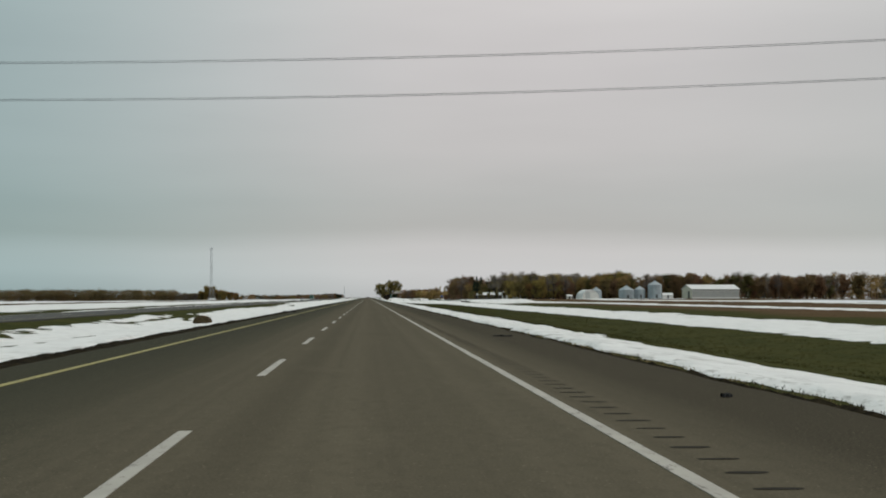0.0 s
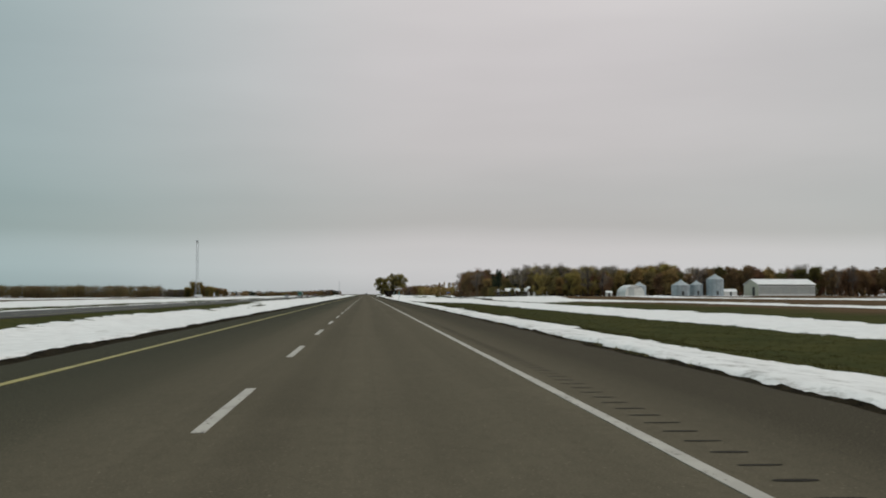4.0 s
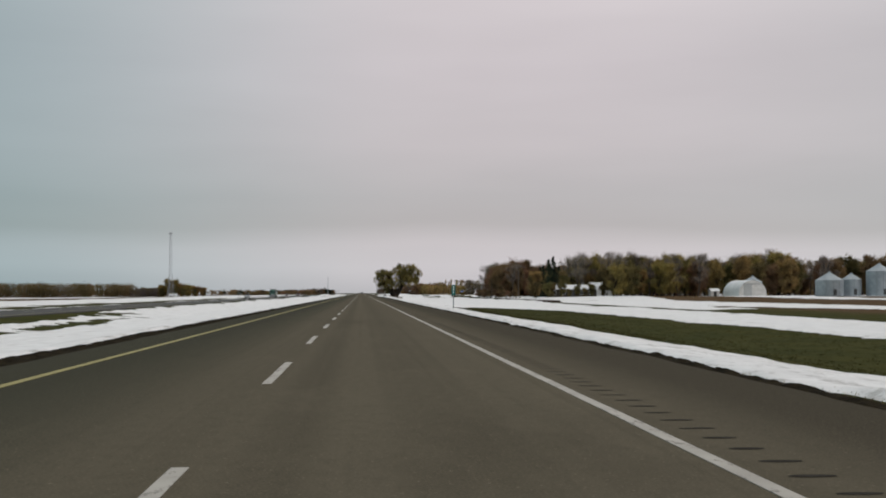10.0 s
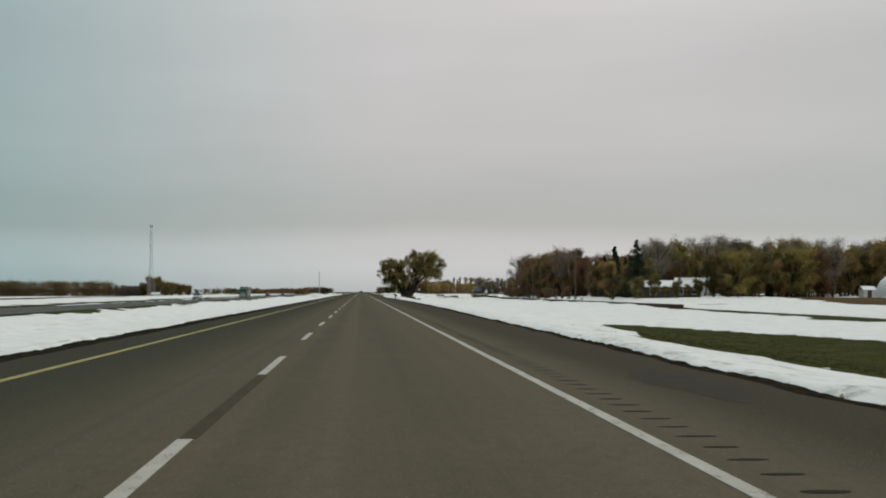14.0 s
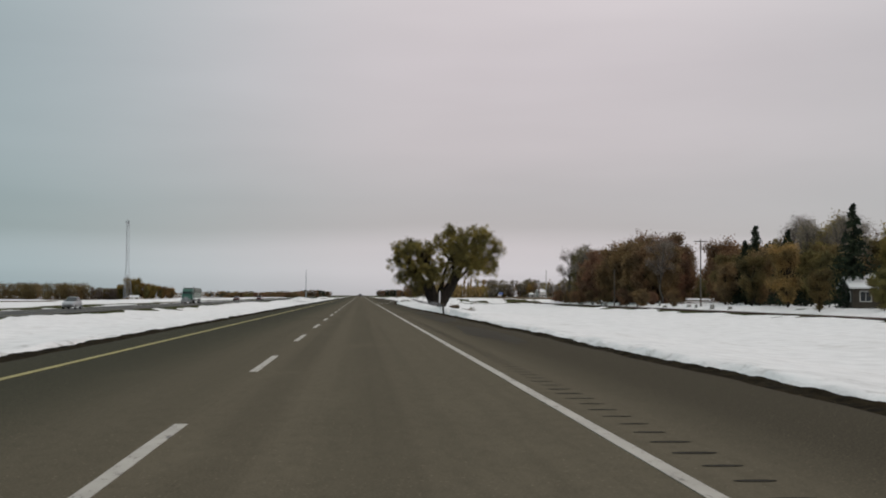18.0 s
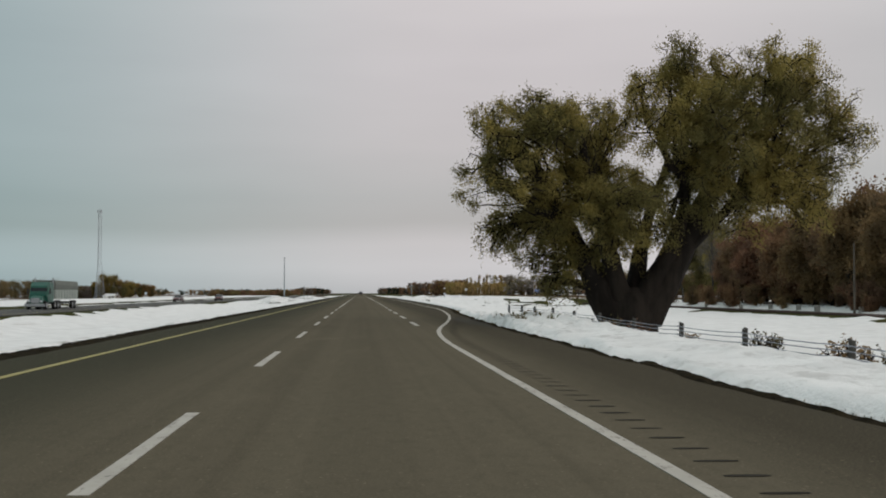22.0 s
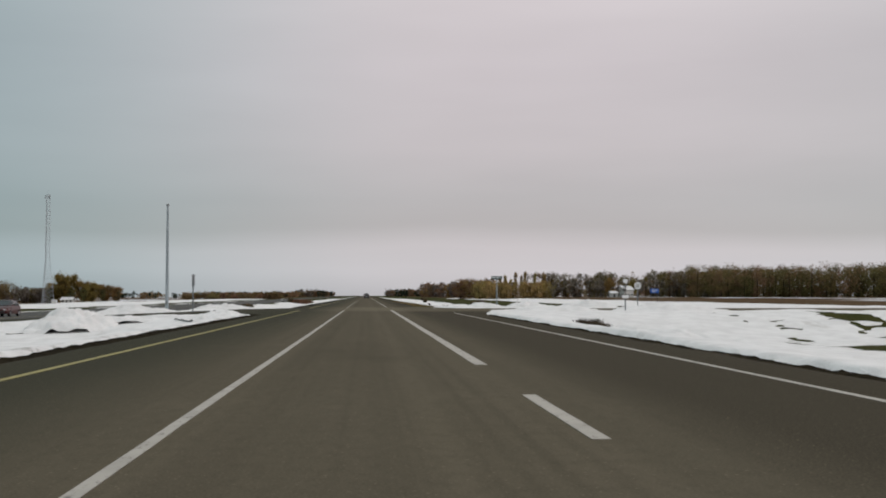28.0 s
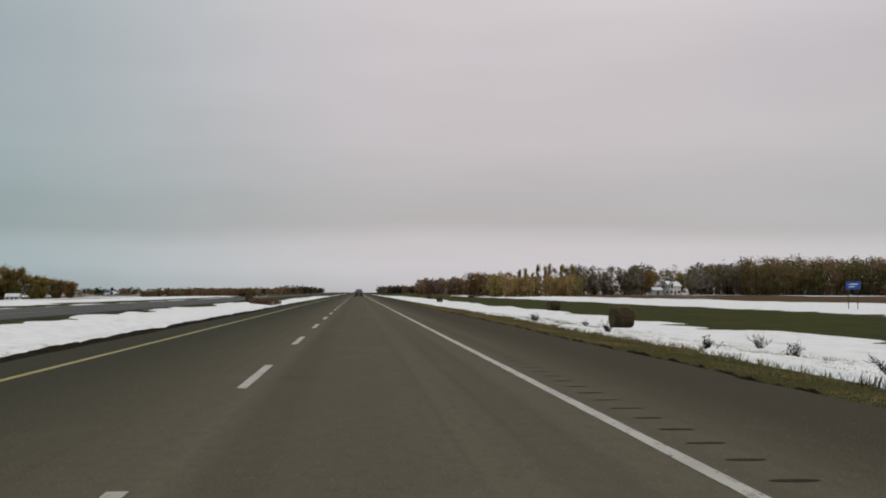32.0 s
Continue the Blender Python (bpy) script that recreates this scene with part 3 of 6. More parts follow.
def verge_strip(edge, side, width, seed, label):
    """Clods of soil and grit thrown against the pavement edge."""
    ys = steps((-15, 1010, 0.22), (1010, 1100, 1.0), (1100, 1600, 10))
    e = np.interp(ys, ry, edge)
    u = np.linspace(-0.05, 1, 10)
    wide = width(ys) * (1 + 0.35 * fbm(ys * 0.4, ys * 0 + seed, seed, 4))
    X = e[:, None] + side * u[None, :] * wide[:, None]
    Y = np.repeat(ys[:, None], len(u), 1)
    Z = -0.022 + 0.075 * np.sin(np.pi * np.clip(u, 0, 1))[None, :] * np.clip(0.35 + 1.3 * fbm(X * 3.5, Y * 2.8, seed + 2, 4), 0, 1)
    Z[:, -1] -= 0.07
    # none where the crossing road cuts through
    Z = Z - 0.3 * ((ys > 896) & (ys < (936 if side < 0 else 953)))[:, None]
    ob = new("verge", grid_mesh("verge", X, Y, Z, DIRT, False))
    return tagged(ob, label, "verge", kind="structure")


verge_strip(left_edge, -1, lambda y: 0.80 + 0 * y, 23, "dark clods of soil along the median edge of the pavement")
verge_strip(right_edge, 1, lambda y: np.interp(y, [0, 110, 170, 470, 500, 610, 645, 720, 900, 945, 1600], [0.20, 0.24, 0.42, 0.42, 0.70, 0.70, 0.30, 0.38, 0.45, 0.12, 0.12]), 25, "dark clods of soil along the outer shoulder")

side_ring = [(6.0, 896), (9.4, 898), (10.6, 904), (11.8, 912), (16, 914), (26, 914), (150, 914), (150, 930.5), (24, 930.8), (12, 931.4), (10.4, 932.4), (9.4, 935.5), (8.3, 941), (7.2, 951), (6.0, 953)]
side_road = new("side_road", slab("side_road", side_ring, -0.006, 0.2, ASPHALT))
tagged(side_road, "dusty asphalt side road joining the highway", "road", kind="structure")
cross_ring = [(-3.8, 897), (-5.4, 899), (-9, 904.5), (-9, 927.5), (-5.4, 933), (-3.8, 935)]
ramp_ring = [(-9, 904.5), (-12, 906), (-31, 906), (-31, 926), (-12, 926), (-9, 927.5)]
median_road = new("median_crossing", slab("median_crossing", cross_ring, -0.006, 0.2, ASPHALT))
part("ramp", slab("ramp", ramp_ring, crossing_top, 0.2, ASPHALT), median_road)
tagged(median_road, "paved crossing through the snowy median", "road", kind="structure")

oy = steps((-400, 880, 40), (880, 1200, 5), (1200, 4850, 150))
far_left = np.full(len(oy), -41.6)
far_right = -30.4 + 5.0 * opposite_widening(oy)
far_top = -0.93
opposite = new("opposite_road", ribbon("opposite_road", oy, far_left, far_right, far_top, 0.2, ASPHALT_FAR))
tagged(opposite, "opposite carriageway beyond the wide snowy median", "road", kind="structure")

ty = steps((596, 905, 4))
track = new("frontage_track", ribbon("frontage_track", ty, 51.6 + 0.5 * fbm(ty * 0.1, ty * 0, 31), 55.4 + 0.5 * fbm(ty * 0.1, ty * 0 + 5, 32), -0.84, 0.5, TRACK))
tagged(track, "reddish gravel track running beside the grove", "track", kind="structure")

# painted lines, each stroke a piece of its own
PAINT_TOP = 0.006


def stroke(name, y0, y1, x, w, material, parent=road, top=PAINT_TOP, seed=0):
    ys = np.linspace(y0, y1, max(2, int(abs(y1 - y0) / 1.4) + 1))
    xs = x(ys) if callable(x) else np.full(len(ys), float(x))
    k = 0.010
    xl = xs - w / 2 + k * vnoise(ys * 3.1, ys * 0 + seed, 41)
    xr = xs + w / 2 + k * vnoise(ys * 2.7, ys * 0 + seed, 42)
    me = ribbon(name, ys, xl, xr, top, 0.005, material)
    return part(name, me, parent)


DASH, PERIOD = 4.55, 12.0
for n in range(-2, 62):
    stroke("lane_dash", n * PERIOD - DASH - (0.8 if n > 58 else 0), n * PERIOD + 0.15, 0.0, 0.13, PAINT_WHITE, seed=n)
stroke("lane_line", 740, 917, lambda q: np.interp(q, [740, 815, 865, 917], [0.0, 0.02, 0.07, 0.07]), 0.125, PAINT_WHITE)
for n in range(78, 104):
    stroke("lane_dash", n * PERIOD + 3.3 - DASH, n * PERIOD + 3.3, 0.0, 0.13, PAINT_WHITE, seed=n)
for n in range(58, 71):
    stroke("turn_lane_dash", n * PERIOD - 5.2 + 0.09 * (n - 60), n * PERIOD, 3.85, 0.17, PAINT_WHITE, seed=n)
stroke("turn_lane_line", 846, 917, 3.87, 0.22, PAINT_WHITE)


def edge_x(y):
    return np.interp(y, [676, 680, 684, 688.5, 695, 702, 710, 718, 727, 736], [3.88, 3.98, 4.17, 4.55, 5.28, 5.95, 6.57, 7.0, 7.45, 7.72])


for a in range(-60, 676, 92):
    stroke("edge_line", a, min(a + 92, 676), 3.88, 0.135, PAINT_WHITE, seed=a)
stroke("edge_line", 676, 736, edge_x, 0.135, PAINT_WHITE)
for a in range(736, 904, 84):
    stroke("edge_line", a, a + 84, lambda q: np.interp(q, [736, 800, 900], [7.72, 7.84, 7.92]), 0.13, PAINT_WHITE, seed=a)
for a in range(941, 1400, 150):
    stroke("edge_line", a, a + 150, 3.88, 0.135, PAINT_WHITE, seed=a)
for a in range(-60, 916, 122):
    stroke("yellow_line", a, min(a + 122, 916), -3.44, 0.14, PAINT_YELLOW, seed=a)
for a in range(931, 1400, 150):
    stroke("yellow_line", a, a + 150, -3.43, 0.12, PAINT_YELLOW, seed=a)
for a in range(-60, 1300, 170):
    stroke("far_edge_line", a, a + 170, -40.4, 0.15, PAINT_WHITE, opposite, far_top + 0.006)
    stroke("far_yellow_line", a, a + 170, -31.9, 0.13, PAINT_YELLOW, opposite, far_top + 0.006)
for n in range(0, 84):
    stroke("far_lane_dash", n * PERIOD, n * PERIOD + DASH, -36.2, 0.13, PAINT_WHITE, opposite, far_top + 0.006)


def rumble_mesh(ys):
    """Milled grooves: shallow, dished and rough-edged, beside the edge line."""
    v, fs = [], []
    for k, y in enumerate(ys):
        o, (j1, j2, j3, j4) = len(v), RNG.uniform(-0.03, 0.03, 4)
        dx = float(edge_x(y)) - 3.88 if y < 740 else 0.0
        j1, j2 = j1 + dx / 0.8, j2 + dx / 0.8
        x0, x1, a = 4.17 + j1 * 0.8, 4.49 + j2 * 0.8, 0.052 + j3 * 0.5
        prof = [(x0, 0.4), (x0 + 0.07, 0.9), ((x0 + x1) / 2, 1.0 + j4), (x1 - 0.07, 0.9), (x1, 0.4)]
        for px, s in prof:
            v += [(px, y - a * s, 0.004), (px, y, 0.0032), (px, y + a * s, 0.004)]
        for i in range(4):
            b = o + i * 3
            fs += [(b, b + 3, b + 4, b + 1), (b + 1, b + 4, b + 5, b + 2)]
    return mesh_of("rumble_strip", v, fs, RUMBLE)


rumble_y = [y for y in np.arange(-6, 709, 0.67) if not 517 < y < 519]
rumble = part("rumble_strip", rumble_mesh(rumble_y), road, "row of milled grooves along the shoulder")
rumble["kind"] = "stuff"
rumble2 = part("rumble_strip", rumble_mesh(np.arange(949.6, 1110, 0.92)), road, "row of milled grooves along the shoulder")
rumble2["kind"] = "stuff"

# sealed cracks across the lanes and a dark joint beside the lane line
cv, cf = [], []
CRACKS = [(510.0, -1.6, 5.2), (803.6, -2.6, 6.0), (716.7, 2.4, 1.3), (352.6, 0.4, 2.2)]
CRACKS += [(RNG.uniform(2, 1010), RNG.choice([-3.2, -1.9, 0.3, 1.2]), RNG.uniform(0.7, 2.4)) for k in range(16)]
for y0, xa, ln in CRACKS:
    n = 9
    o = len(cv)
    for i in range(n):
        x = xa + ln * i / (n - 1)
        yy = y0 + 0.10 * float(fbm(np.array(x * 1.7), np.array(y0), 51, 3))
        w = 0.012 * (0.4 + RNG.uniform(0, 1.2))
        cv += [(x, yy - w, 0.0045), (x, yy + w, 0.0045)]
    for i in range(n - 1):
        cf.append((o + 2 * i, o + 2 * i + 2, o + 2 * i + 3, o + 2 * i + 1))
crack = part("sealed_crack", mesh_of("sealed_crack", cv, cf, SEALANT), road, "dark tar-sealed cracks across the lanes")
crack["kind"] = "stuff"
# worn dark stretches of the lane joint
for a, b in ((96.1, 103.6), (192.2, 199.6), (420.2, 427.6), (528.2, 535.6)):
    stroke("joint_seal", a, b, 0.02, 0.15, PATCH, seed=a, top=0.0045)


def blot(name, cx, cy, rx, ry_, material, top, seed):
    """A ragged flat patch on the asphalt."""
    a = np.linspace(0, 2 * np.pi, 40, endpoint=False)
    r = 1 + 0.6 * fbm(np.cos(a) * 1.5 + seed, np.sin(a) * 1.5, seed, 3)
    return slab(name, [(cx + rx * q * math.cos(t), cy + ry_ * q * math.sin(t)) for q, t in zip(r, a)], top, 0.001, material)


for i, (cx, cy, rx, ryy) in enumerate(((5.75, 566, 0.85, 8), (5.9, 588, 0.8, 9), (6.1, 606, 0.7, 6), (5.8, 426, 0.7, 2.5), (6.4, 697, 0.7, 9))):
    part("damp_patch", blot("damp_patch", cx, cy, rx * 0.75, ryy, DAMP, 0.0016 + 0.0002 * i, 60 + i), road, "dark damp patch on the shoulder")

# ================= snow cover =================


def snow_depth(x, y):
    """Depth of the snow; below zero where the ground is bare."""
    n_edge = fbm(x * 0.9, y * 0.55, 71, 4) + 0.45 * fbm(x * 4.5, y * 2.2, 72, 3)
    n_big = fbm(x * 0.07, y * 0.025, 73, 4)
    n_mid = fbm(x * 0.33, y * 0.20, 77, 4)
    sh = lane_shift(y)

    def band(xl, xr, soft_l, soft_r, rag_l, rag_r):
        return np.minimum((x - xl + rag_l * n_edge) / soft_l, (xr - x + rag_r * (n_mid + 0.6 * n_big)) / soft_r)

    one = np.ones_like(x)
    pre = y < 935
    # beside the shoulder, on the fill slope
    xr1 = np.interp(y, [465, 525], [14.2, 27.5])
    d = band(7.72 + sh + 0.50 * n_mid + 0.22 * smooth(470, 500, y) * (1 - smooth(600, 630, y)) - 0.2 * smooth(625, 650, y) * (1 - smooth(690, 700, y)), xr1, 0.28, 0.8, 0.5, 4.2)
    xl2 = np.interp(y, [470, 520], [34, 22])
    xr2 = np.interp(y, [-60, 430, 500, 780, 860, 905], [51, 51, 50.5, 50.5, 50.5, 50.5])
    d = np.maximum(d, band(xl2, xr2, 1.2, 1.2, 1.5, 4.0))
    d = np.maximum(d, np.minimum(band(56.5 * one, 68 * one, 1, 2, 1, 8), (y - 480 + 30 * n_big) / 12))
    d = np.maximum(d, band(np.interp(y, [0, 430, 520], [90, 86, 70]), np.interp(y, [0, 430, 520], [97, 96, 92]), 1.5, 1.5, 3, 4))
    d = np.maximum(d, band(128 * one, np.interp(y, [300, 600], [134, 142]), 2, 2, 5, 5))
    d = np.minimum(d, 1.5)
    # ragged inner side of the first strip
    d = d - np.clip(5.0 * fbm(x * 0.9, y * 0.16, 89, 5) + 0.45, 0, 4) * smooth(10.2, 12.4, x) * (1 - smooth(20, 21, x)) * (1 - smooth(465, 520, y))
    # thinning patches past the grove
    thin = smooth(868, 888, y)
    d = d - thin * np.clip((x - 24) / 6, 0, 1) * (1 - smooth(56, 64, x)) * (1.6 + 6.0 * (n_mid + 0.5 * n_edge + 0.6 * n_big))
    # after the side road: dry verge, patchy slope, green, then open snow
    late_l = np.interp(y, [935, 945, 955, 970, 995], [8.5, 8.8, 9.7, 10.7, 11.5])
    bare = np.clip(5.0 * (n_mid + 0.55 * n_edge + 1.1 * fbm(x * 0.55, y * 0.07, 87, 3) + 0.10), 0, 3) * (1 - smooth(17, 24, x)) * (0.3 + 0.7 * smooth(945, 985, y))
    late = np.maximum(np.minimum(band(late_l, 31 * one, 0.5, 1.2, 0.5, 4.0), 1.5) - bare, band(63 * one, 101 * one, 2, 2, 4, 5))
    d = np.where(pre, d, late)
    # side road kept clear
    lo = np.interp(x, [9.2, 10.3, 11.4, 16, 30], [899, 903.5, 912.5, 914.5, 914.5])
    hi = np.interp(x, [8.0, 8.6, 9.3, 10.4, 16, 30], [953, 942, 936.4, 933.0, 931.8, 931.5])
    gap = np.maximum(lo - y, y - hi) + 0.7 * n_edge
    right = np.minimum(d, gap / 0.6)
    # median
    inner = -5.42 + 0.22 * n_mid
    xl = np.interp(y, [-60, 380, 470, 890, 950], [-28.0, -28.0, -29.2, -29.4, -24.2])
    m = np.minimum((inner - x + 0.30 * n_edge) / 0.3, (x - xl + 2.6 * (n_mid + n_big)) / 1.2)
    m = np.minimum(m, 1.5)
    early = 1 - smooth(380, 470, y)
    m = m - early * 3.5 * np.clip(n_mid + 0.3 * n_big - 0.02, 0, 1) * smooth(-19, -23, x)
    m = m - early * 6.0 * np.clip(fbm(x * 0.40, y * 0.035, 85, 4) + 0.45 * n_edge + 0.02, 0, 1) * smooth(-18, -22, x)
    lo = np.interp(-x, [5, 8, 12, 31], [899, 904.5, 906.5, 906.5])
    hi = np.interp(-x, [5, 8, 12, 31], [933, 928, 926, 926])
    m = np.minimum(m, (np.maximum(lo - y, y - hi) + 0.7 * n_edge) / 0.6)
    # beyond the opposite road
    o = np.minimum((-43.2 - x + 1.0 * n_edge) / 0.8, (x + 56 + 9 * n_mid) / 1.5) - 3.5 * np.clip(n_big + n_mid, 0, 1)
    o = np.maximum(o, np.minimum((-66 - x + 8 * n_mid) / 2, (x + 104 + 14 * n_big) / 2))
    o = np.maximum(o, np.minimum((-130 - x + 12 * n_mid) / 2, (x + 158 + 14 * n_big) / 2))
    left = np.where(x > -35, m, o)
    d = np.where(x > 0, right, left)
    lump = 0.035 * fbm(x * 1.9, y * 1.6, 79, 3) + 0.10 * fbm(x * 0.35, y * 0.25, 81, 3)
    # ploughed windrow along the shoulder, higher under the big tree
    row = np.exp(-((x - 9.6 - sh * 0.8) / 1.6) ** 2) * (0.08 + 0.18 * smooth(640, 664, y) * (1 - smooth(690, 708, y)))
    bank = 0.26 * smooth(7.0, 8.0, x) * (1 - smooth(9.6, 13, x)) * smooth(588, 606, y) * (1 - smooth(640, 662, y))
    rough = (0.05 * smooth(640, 664, y) + 0.21 * smooth(676, 692, y)) * (1 - smooth(704, 722, y)) * np.exp(-((x - 8.9) / 2.4) ** 2)
    thin_strip = 0.06 * (1 - smooth(430, 500, y)) * (x > 0) * (x < 16)
    thick = 0.13 - thin_strip + lump + row + bank + rough * np.abs(fbm(x * 2.6, y * 2.3, 83, 4)) * 2
    return np.where(d > 0, np.clip(d, 0, 1) ** 0.7 * np.maximum(thick, 0.02), np.maximum(d, -1) * 0.10)


def snow_sheet(name, xs, ys, label):
    X, Y = np.meshgrid(xs, ys)
    Z = gz(X, Y) + snow_depth(X, Y)
    ob = new(name, grid_mesh(name, X, Y, Z, SNOW))
    return tagged(ob, label, "snow", kind="stuff")


sy = steps((-20, 1010, 0.4), (1010, 1120, 2), (1120, 1700, 12))
snow_sheet("roadside_snow", steps((6.4, 7.0, 0.2), (7.0, 11.0, 0.1), (11.0, 14.0, 0.25), (14.0, 20, 0.5), (20, 36, 0.9), (36, 60, 1.5), (60, 145, 3.5)), sy,
           "old wind-packed snow lying in strips on the verge")
snow_sheet("median_snow", steps((-170, -60, 5), (-60, -42.6, 1.4)), steps((-20, 1010, 3), (1010, 1700, 12)), "patches of old snow beyond the opposite road")
snow_sheet("median_snow", steps((-30.2, -14, 0.9), (-14, -7, 0.5), (-7, -4.9, 0.1)), sy, "smooth old snow filling the median ditch")


def mound(name, cx, cy, rx, ry_, height, turn, seed, label):
    """A heap of ploughed snow."""
    n = 56
    u = np.linspace(-1.15, 1.15, n)
    U, V = np.meshgrid(u, u)
    X, Y = U * rx, V * ry_
    r = np.sqrt(U ** 2 + V ** 2) * (1 + 0.35 * fbm(U * 1.7 + seed, V * 1.7, seed, 3))
    Z = height * np.clip(1 - r ** 1.7, -0.25, 1) * (1 + 0.6 * fbm(U * 3.5 + seed, V * 3.5, seed + 3, 4)) + 0.14 * fbm(U * 9, V * 9 + seed, seed + 5, 3)
    ob = new(name, grid_mesh(name, X, Y, Z, SNOW))
    ob.matrix_basis = pose(cx, cy, float(gz(cx, cy)) + 0.02, 0, 0, turn)
    return tagged(ob, label, "snow bank", "ploughed snow heaps")


for cx, cy, rx, ryy, hh, tn, sd in ((13.4, 936.8, 2.8, 1.8, 0.5, -30, 1), (17.6, 935.0, 2.6, 1.7, 0.6, 5, 2), (23.5, 935.0, 3.5, 1.6, 0.7, 0, 3),
                                    (16.2, 911.2, 4.6, 2.2, 0.5, 4, 4), (25.0, 911.2, 4.6, 2.0, 0.65, 0, 5), (-7.6, 900.5, 2.2, 2.4, 0.42, 25, 6),
                                    (-14.0, 903.2, 5.0, 1.6, 0.32, 0, 7), (-11.0, 929.5, 3.2, 1.5, 0.5, 0, 8), (-19.0, 929.5, 4.5, 1.8, 0.75, 0, 9), (-17.3, 901.8, 3.2, 2.2, 1.25, 0, 10),
                                    (12.2, 868, 2.2, 7.0, 0.35, 0, 11)):
    mound("snow_bank", cx, cy, rx, ryy, hh, tn, sd, "heap of dirty ploughed snow beside the crossing")

# ================= trees =================


def tubes_mesh(name, limbs, material, sides=6):
    """Tapered limbs from (points, radii) pairs, joined into one mesh."""
    v, fs = [], []
    for pts, rad in limbs:
        pts = np.asarray(pts, float)
        o = len(v)
        for i, (p, r) in enumerate(zip(pts, rad)):
            t = pts[min(i + 1, len(pts) - 1)] - pts[max(i - 1, 0)]
            t = t / (np.linalg.norm(t) + 1e-9)
            a = np.cross(t, (0.31, 0.95, 0.05))
            a /= np.linalg.norm(a) + 1e-9
            b = np.cross(t, a)
            for k in range(sides):
                g = 2 * math.pi * k / sides
                q = r * (1 + 0.12 * math.sin(3 * g + i))
                v.append(p + q * (math.cos(g) * a + math.sin(g) * b))
        for i in range(len(pts) - 1):
            for k in range(sides):
                k2 = (k + 1) % sides
                fs.append((o + i * sides + k, o + i * sides + k2, o + (i + 1) * sides + k2, o + (i + 1) * sides + k))
    return mesh_of(name, v, fs, material, True)


def bend(p, q, rng, wob, n=6, rise=0.0):
    """A crooked path from p to q."""
    p, q = np.asarray(p, float), np.asarray(q, float)
    t = np.linspace(0, 1, n)[:, None]
    path = p + (q - p) * t
    path[:, 2] += rise * np.sin(np.pi * t[:, 0])
    off = np.cumsum(rng.normal(0, wob, (n, 3)), 0) * np.sin(np.pi * t)
    return path + off


def cards(centres, rng, length, width, droop=0.0):
    """Small leaf-shaped quads round the given places, turned at random."""
    n = len(centres)
    a = rng.normal(0, 1, (n, 3))
    a[:, 2] -= droop
    a /= np.linalg.norm(a, axis=1, keepdims=True)
    b = np.cross(a, rng.normal(0, 1, (n, 3)))
    b /= np.linalg.norm(b, axis=1, keepdims=True) + 1e-9
    s = rng.uniform(0.6, 1.35, (n, 1))
    l, w = a * length * s * 0.5, b * width * s * 0.5
    return np.stack([centres - l, centres + w - 0.15 * l, centres + l, centres - w - 0.1 * l], 1)


def grow(rng, trunk_top, trunk_r, clumps, leaves, spread=1.0, twigs=7, base_flare=1.5):
    """Limbs and leaf places of one tree. clumps: rows of x, y, z, radius; leaves: number of leaves in all."""
    limbs, places = [], []
    top = np.asarray(trunk_top, float)
    path = bend((0, 0, -0.35), top, rng, 0.05 * top[2], 6)
    limbs.append((path, np.interp(np.linspace(0, 1, 6), [0, 0.15, 1], [trunk_r * base_flare, trunk_r, trunk_r * 0.7])))
    weight = np.array([c[3] ** 2 for c in clumps])
    for c, share in zip(clumps, weight / weight.sum()):
        c = np.asarray(c, float)
        start = path[rng.integers(2, 6)] if c[2] > top[2] * 0.7 else path[rng.integers(1, 4)]
        d = np.linalg.norm(c[:3] - start)
        r0 = trunk_r * float(np.clip(0.62 - 0.02 * d, 0.25, 0.6))
        main = bend(start, c[:3], rng, 0.035 * d, 7, 0.05 * d)
        limbs.append((main, np.linspace(r0, r0 * 0.22, 7)))
        tips = []
        for k in range(twigs):
            u = rng.normal(0, 1, 3)
            u /= np.linalg.norm(u)
            u[2] = u[2] * 0.8 + 0.12
            tip = c[:3] + u * c[3] * rng.uniform(0.55, 1.0)
            s = main[rng.integers(3, 7)]
            tw = bend(s, tip, rng, 0.05 * np.linalg.norm(tip - s), 5)
            limbs.append((tw, np.linspace(r0 * 0.26, 0.012, 5)))
            tips.append(tw)
        n = int(leaves * share)
        tw = np.stack(tips)
        pick, along = rng.integers(0, len(tw), n), rng.uniform(0.25, 1.0, n) * 4
        i0 = np.minimum(along.astype(int), 3)
        fr = (along - i0)[:, None]
        p = tw[pick, i0] * (1 - fr) + tw[pick, i0 + 1] * fr
        # leaves gather in tufts along the twigs
        tuft = rng.normal(0, 0.30, (60, 3)) * c[3] * spread
        p = p + tuft[rng.integers(0, 60, n)] + rng.normal(0, 0.10 * c[3], (n, 3))
        places.append(p)
    return limbs, np.concatenate(places)


def round_clumps(rng, height, radius, low, n, flat=0.8):
    out = []
    for k in range(n):
        z = rng.uniform(low, 0.93)
        ring = math.sqrt(max(0.05, 1 - ((z - 0.62) / 0.42) ** 2)) * radius
        g, q = rng.uniform(0, 2 * math.pi), ring * math.sqrt(rng.uniform(0.05, 0.75))
        out.append((q * math.cos(g), q * math.sin(g), z * height, radius * rng.uniform(0.36, 0.54) * flat))
    out.append((0, 0, 0.86 * height, radius * 0.42))
    return out


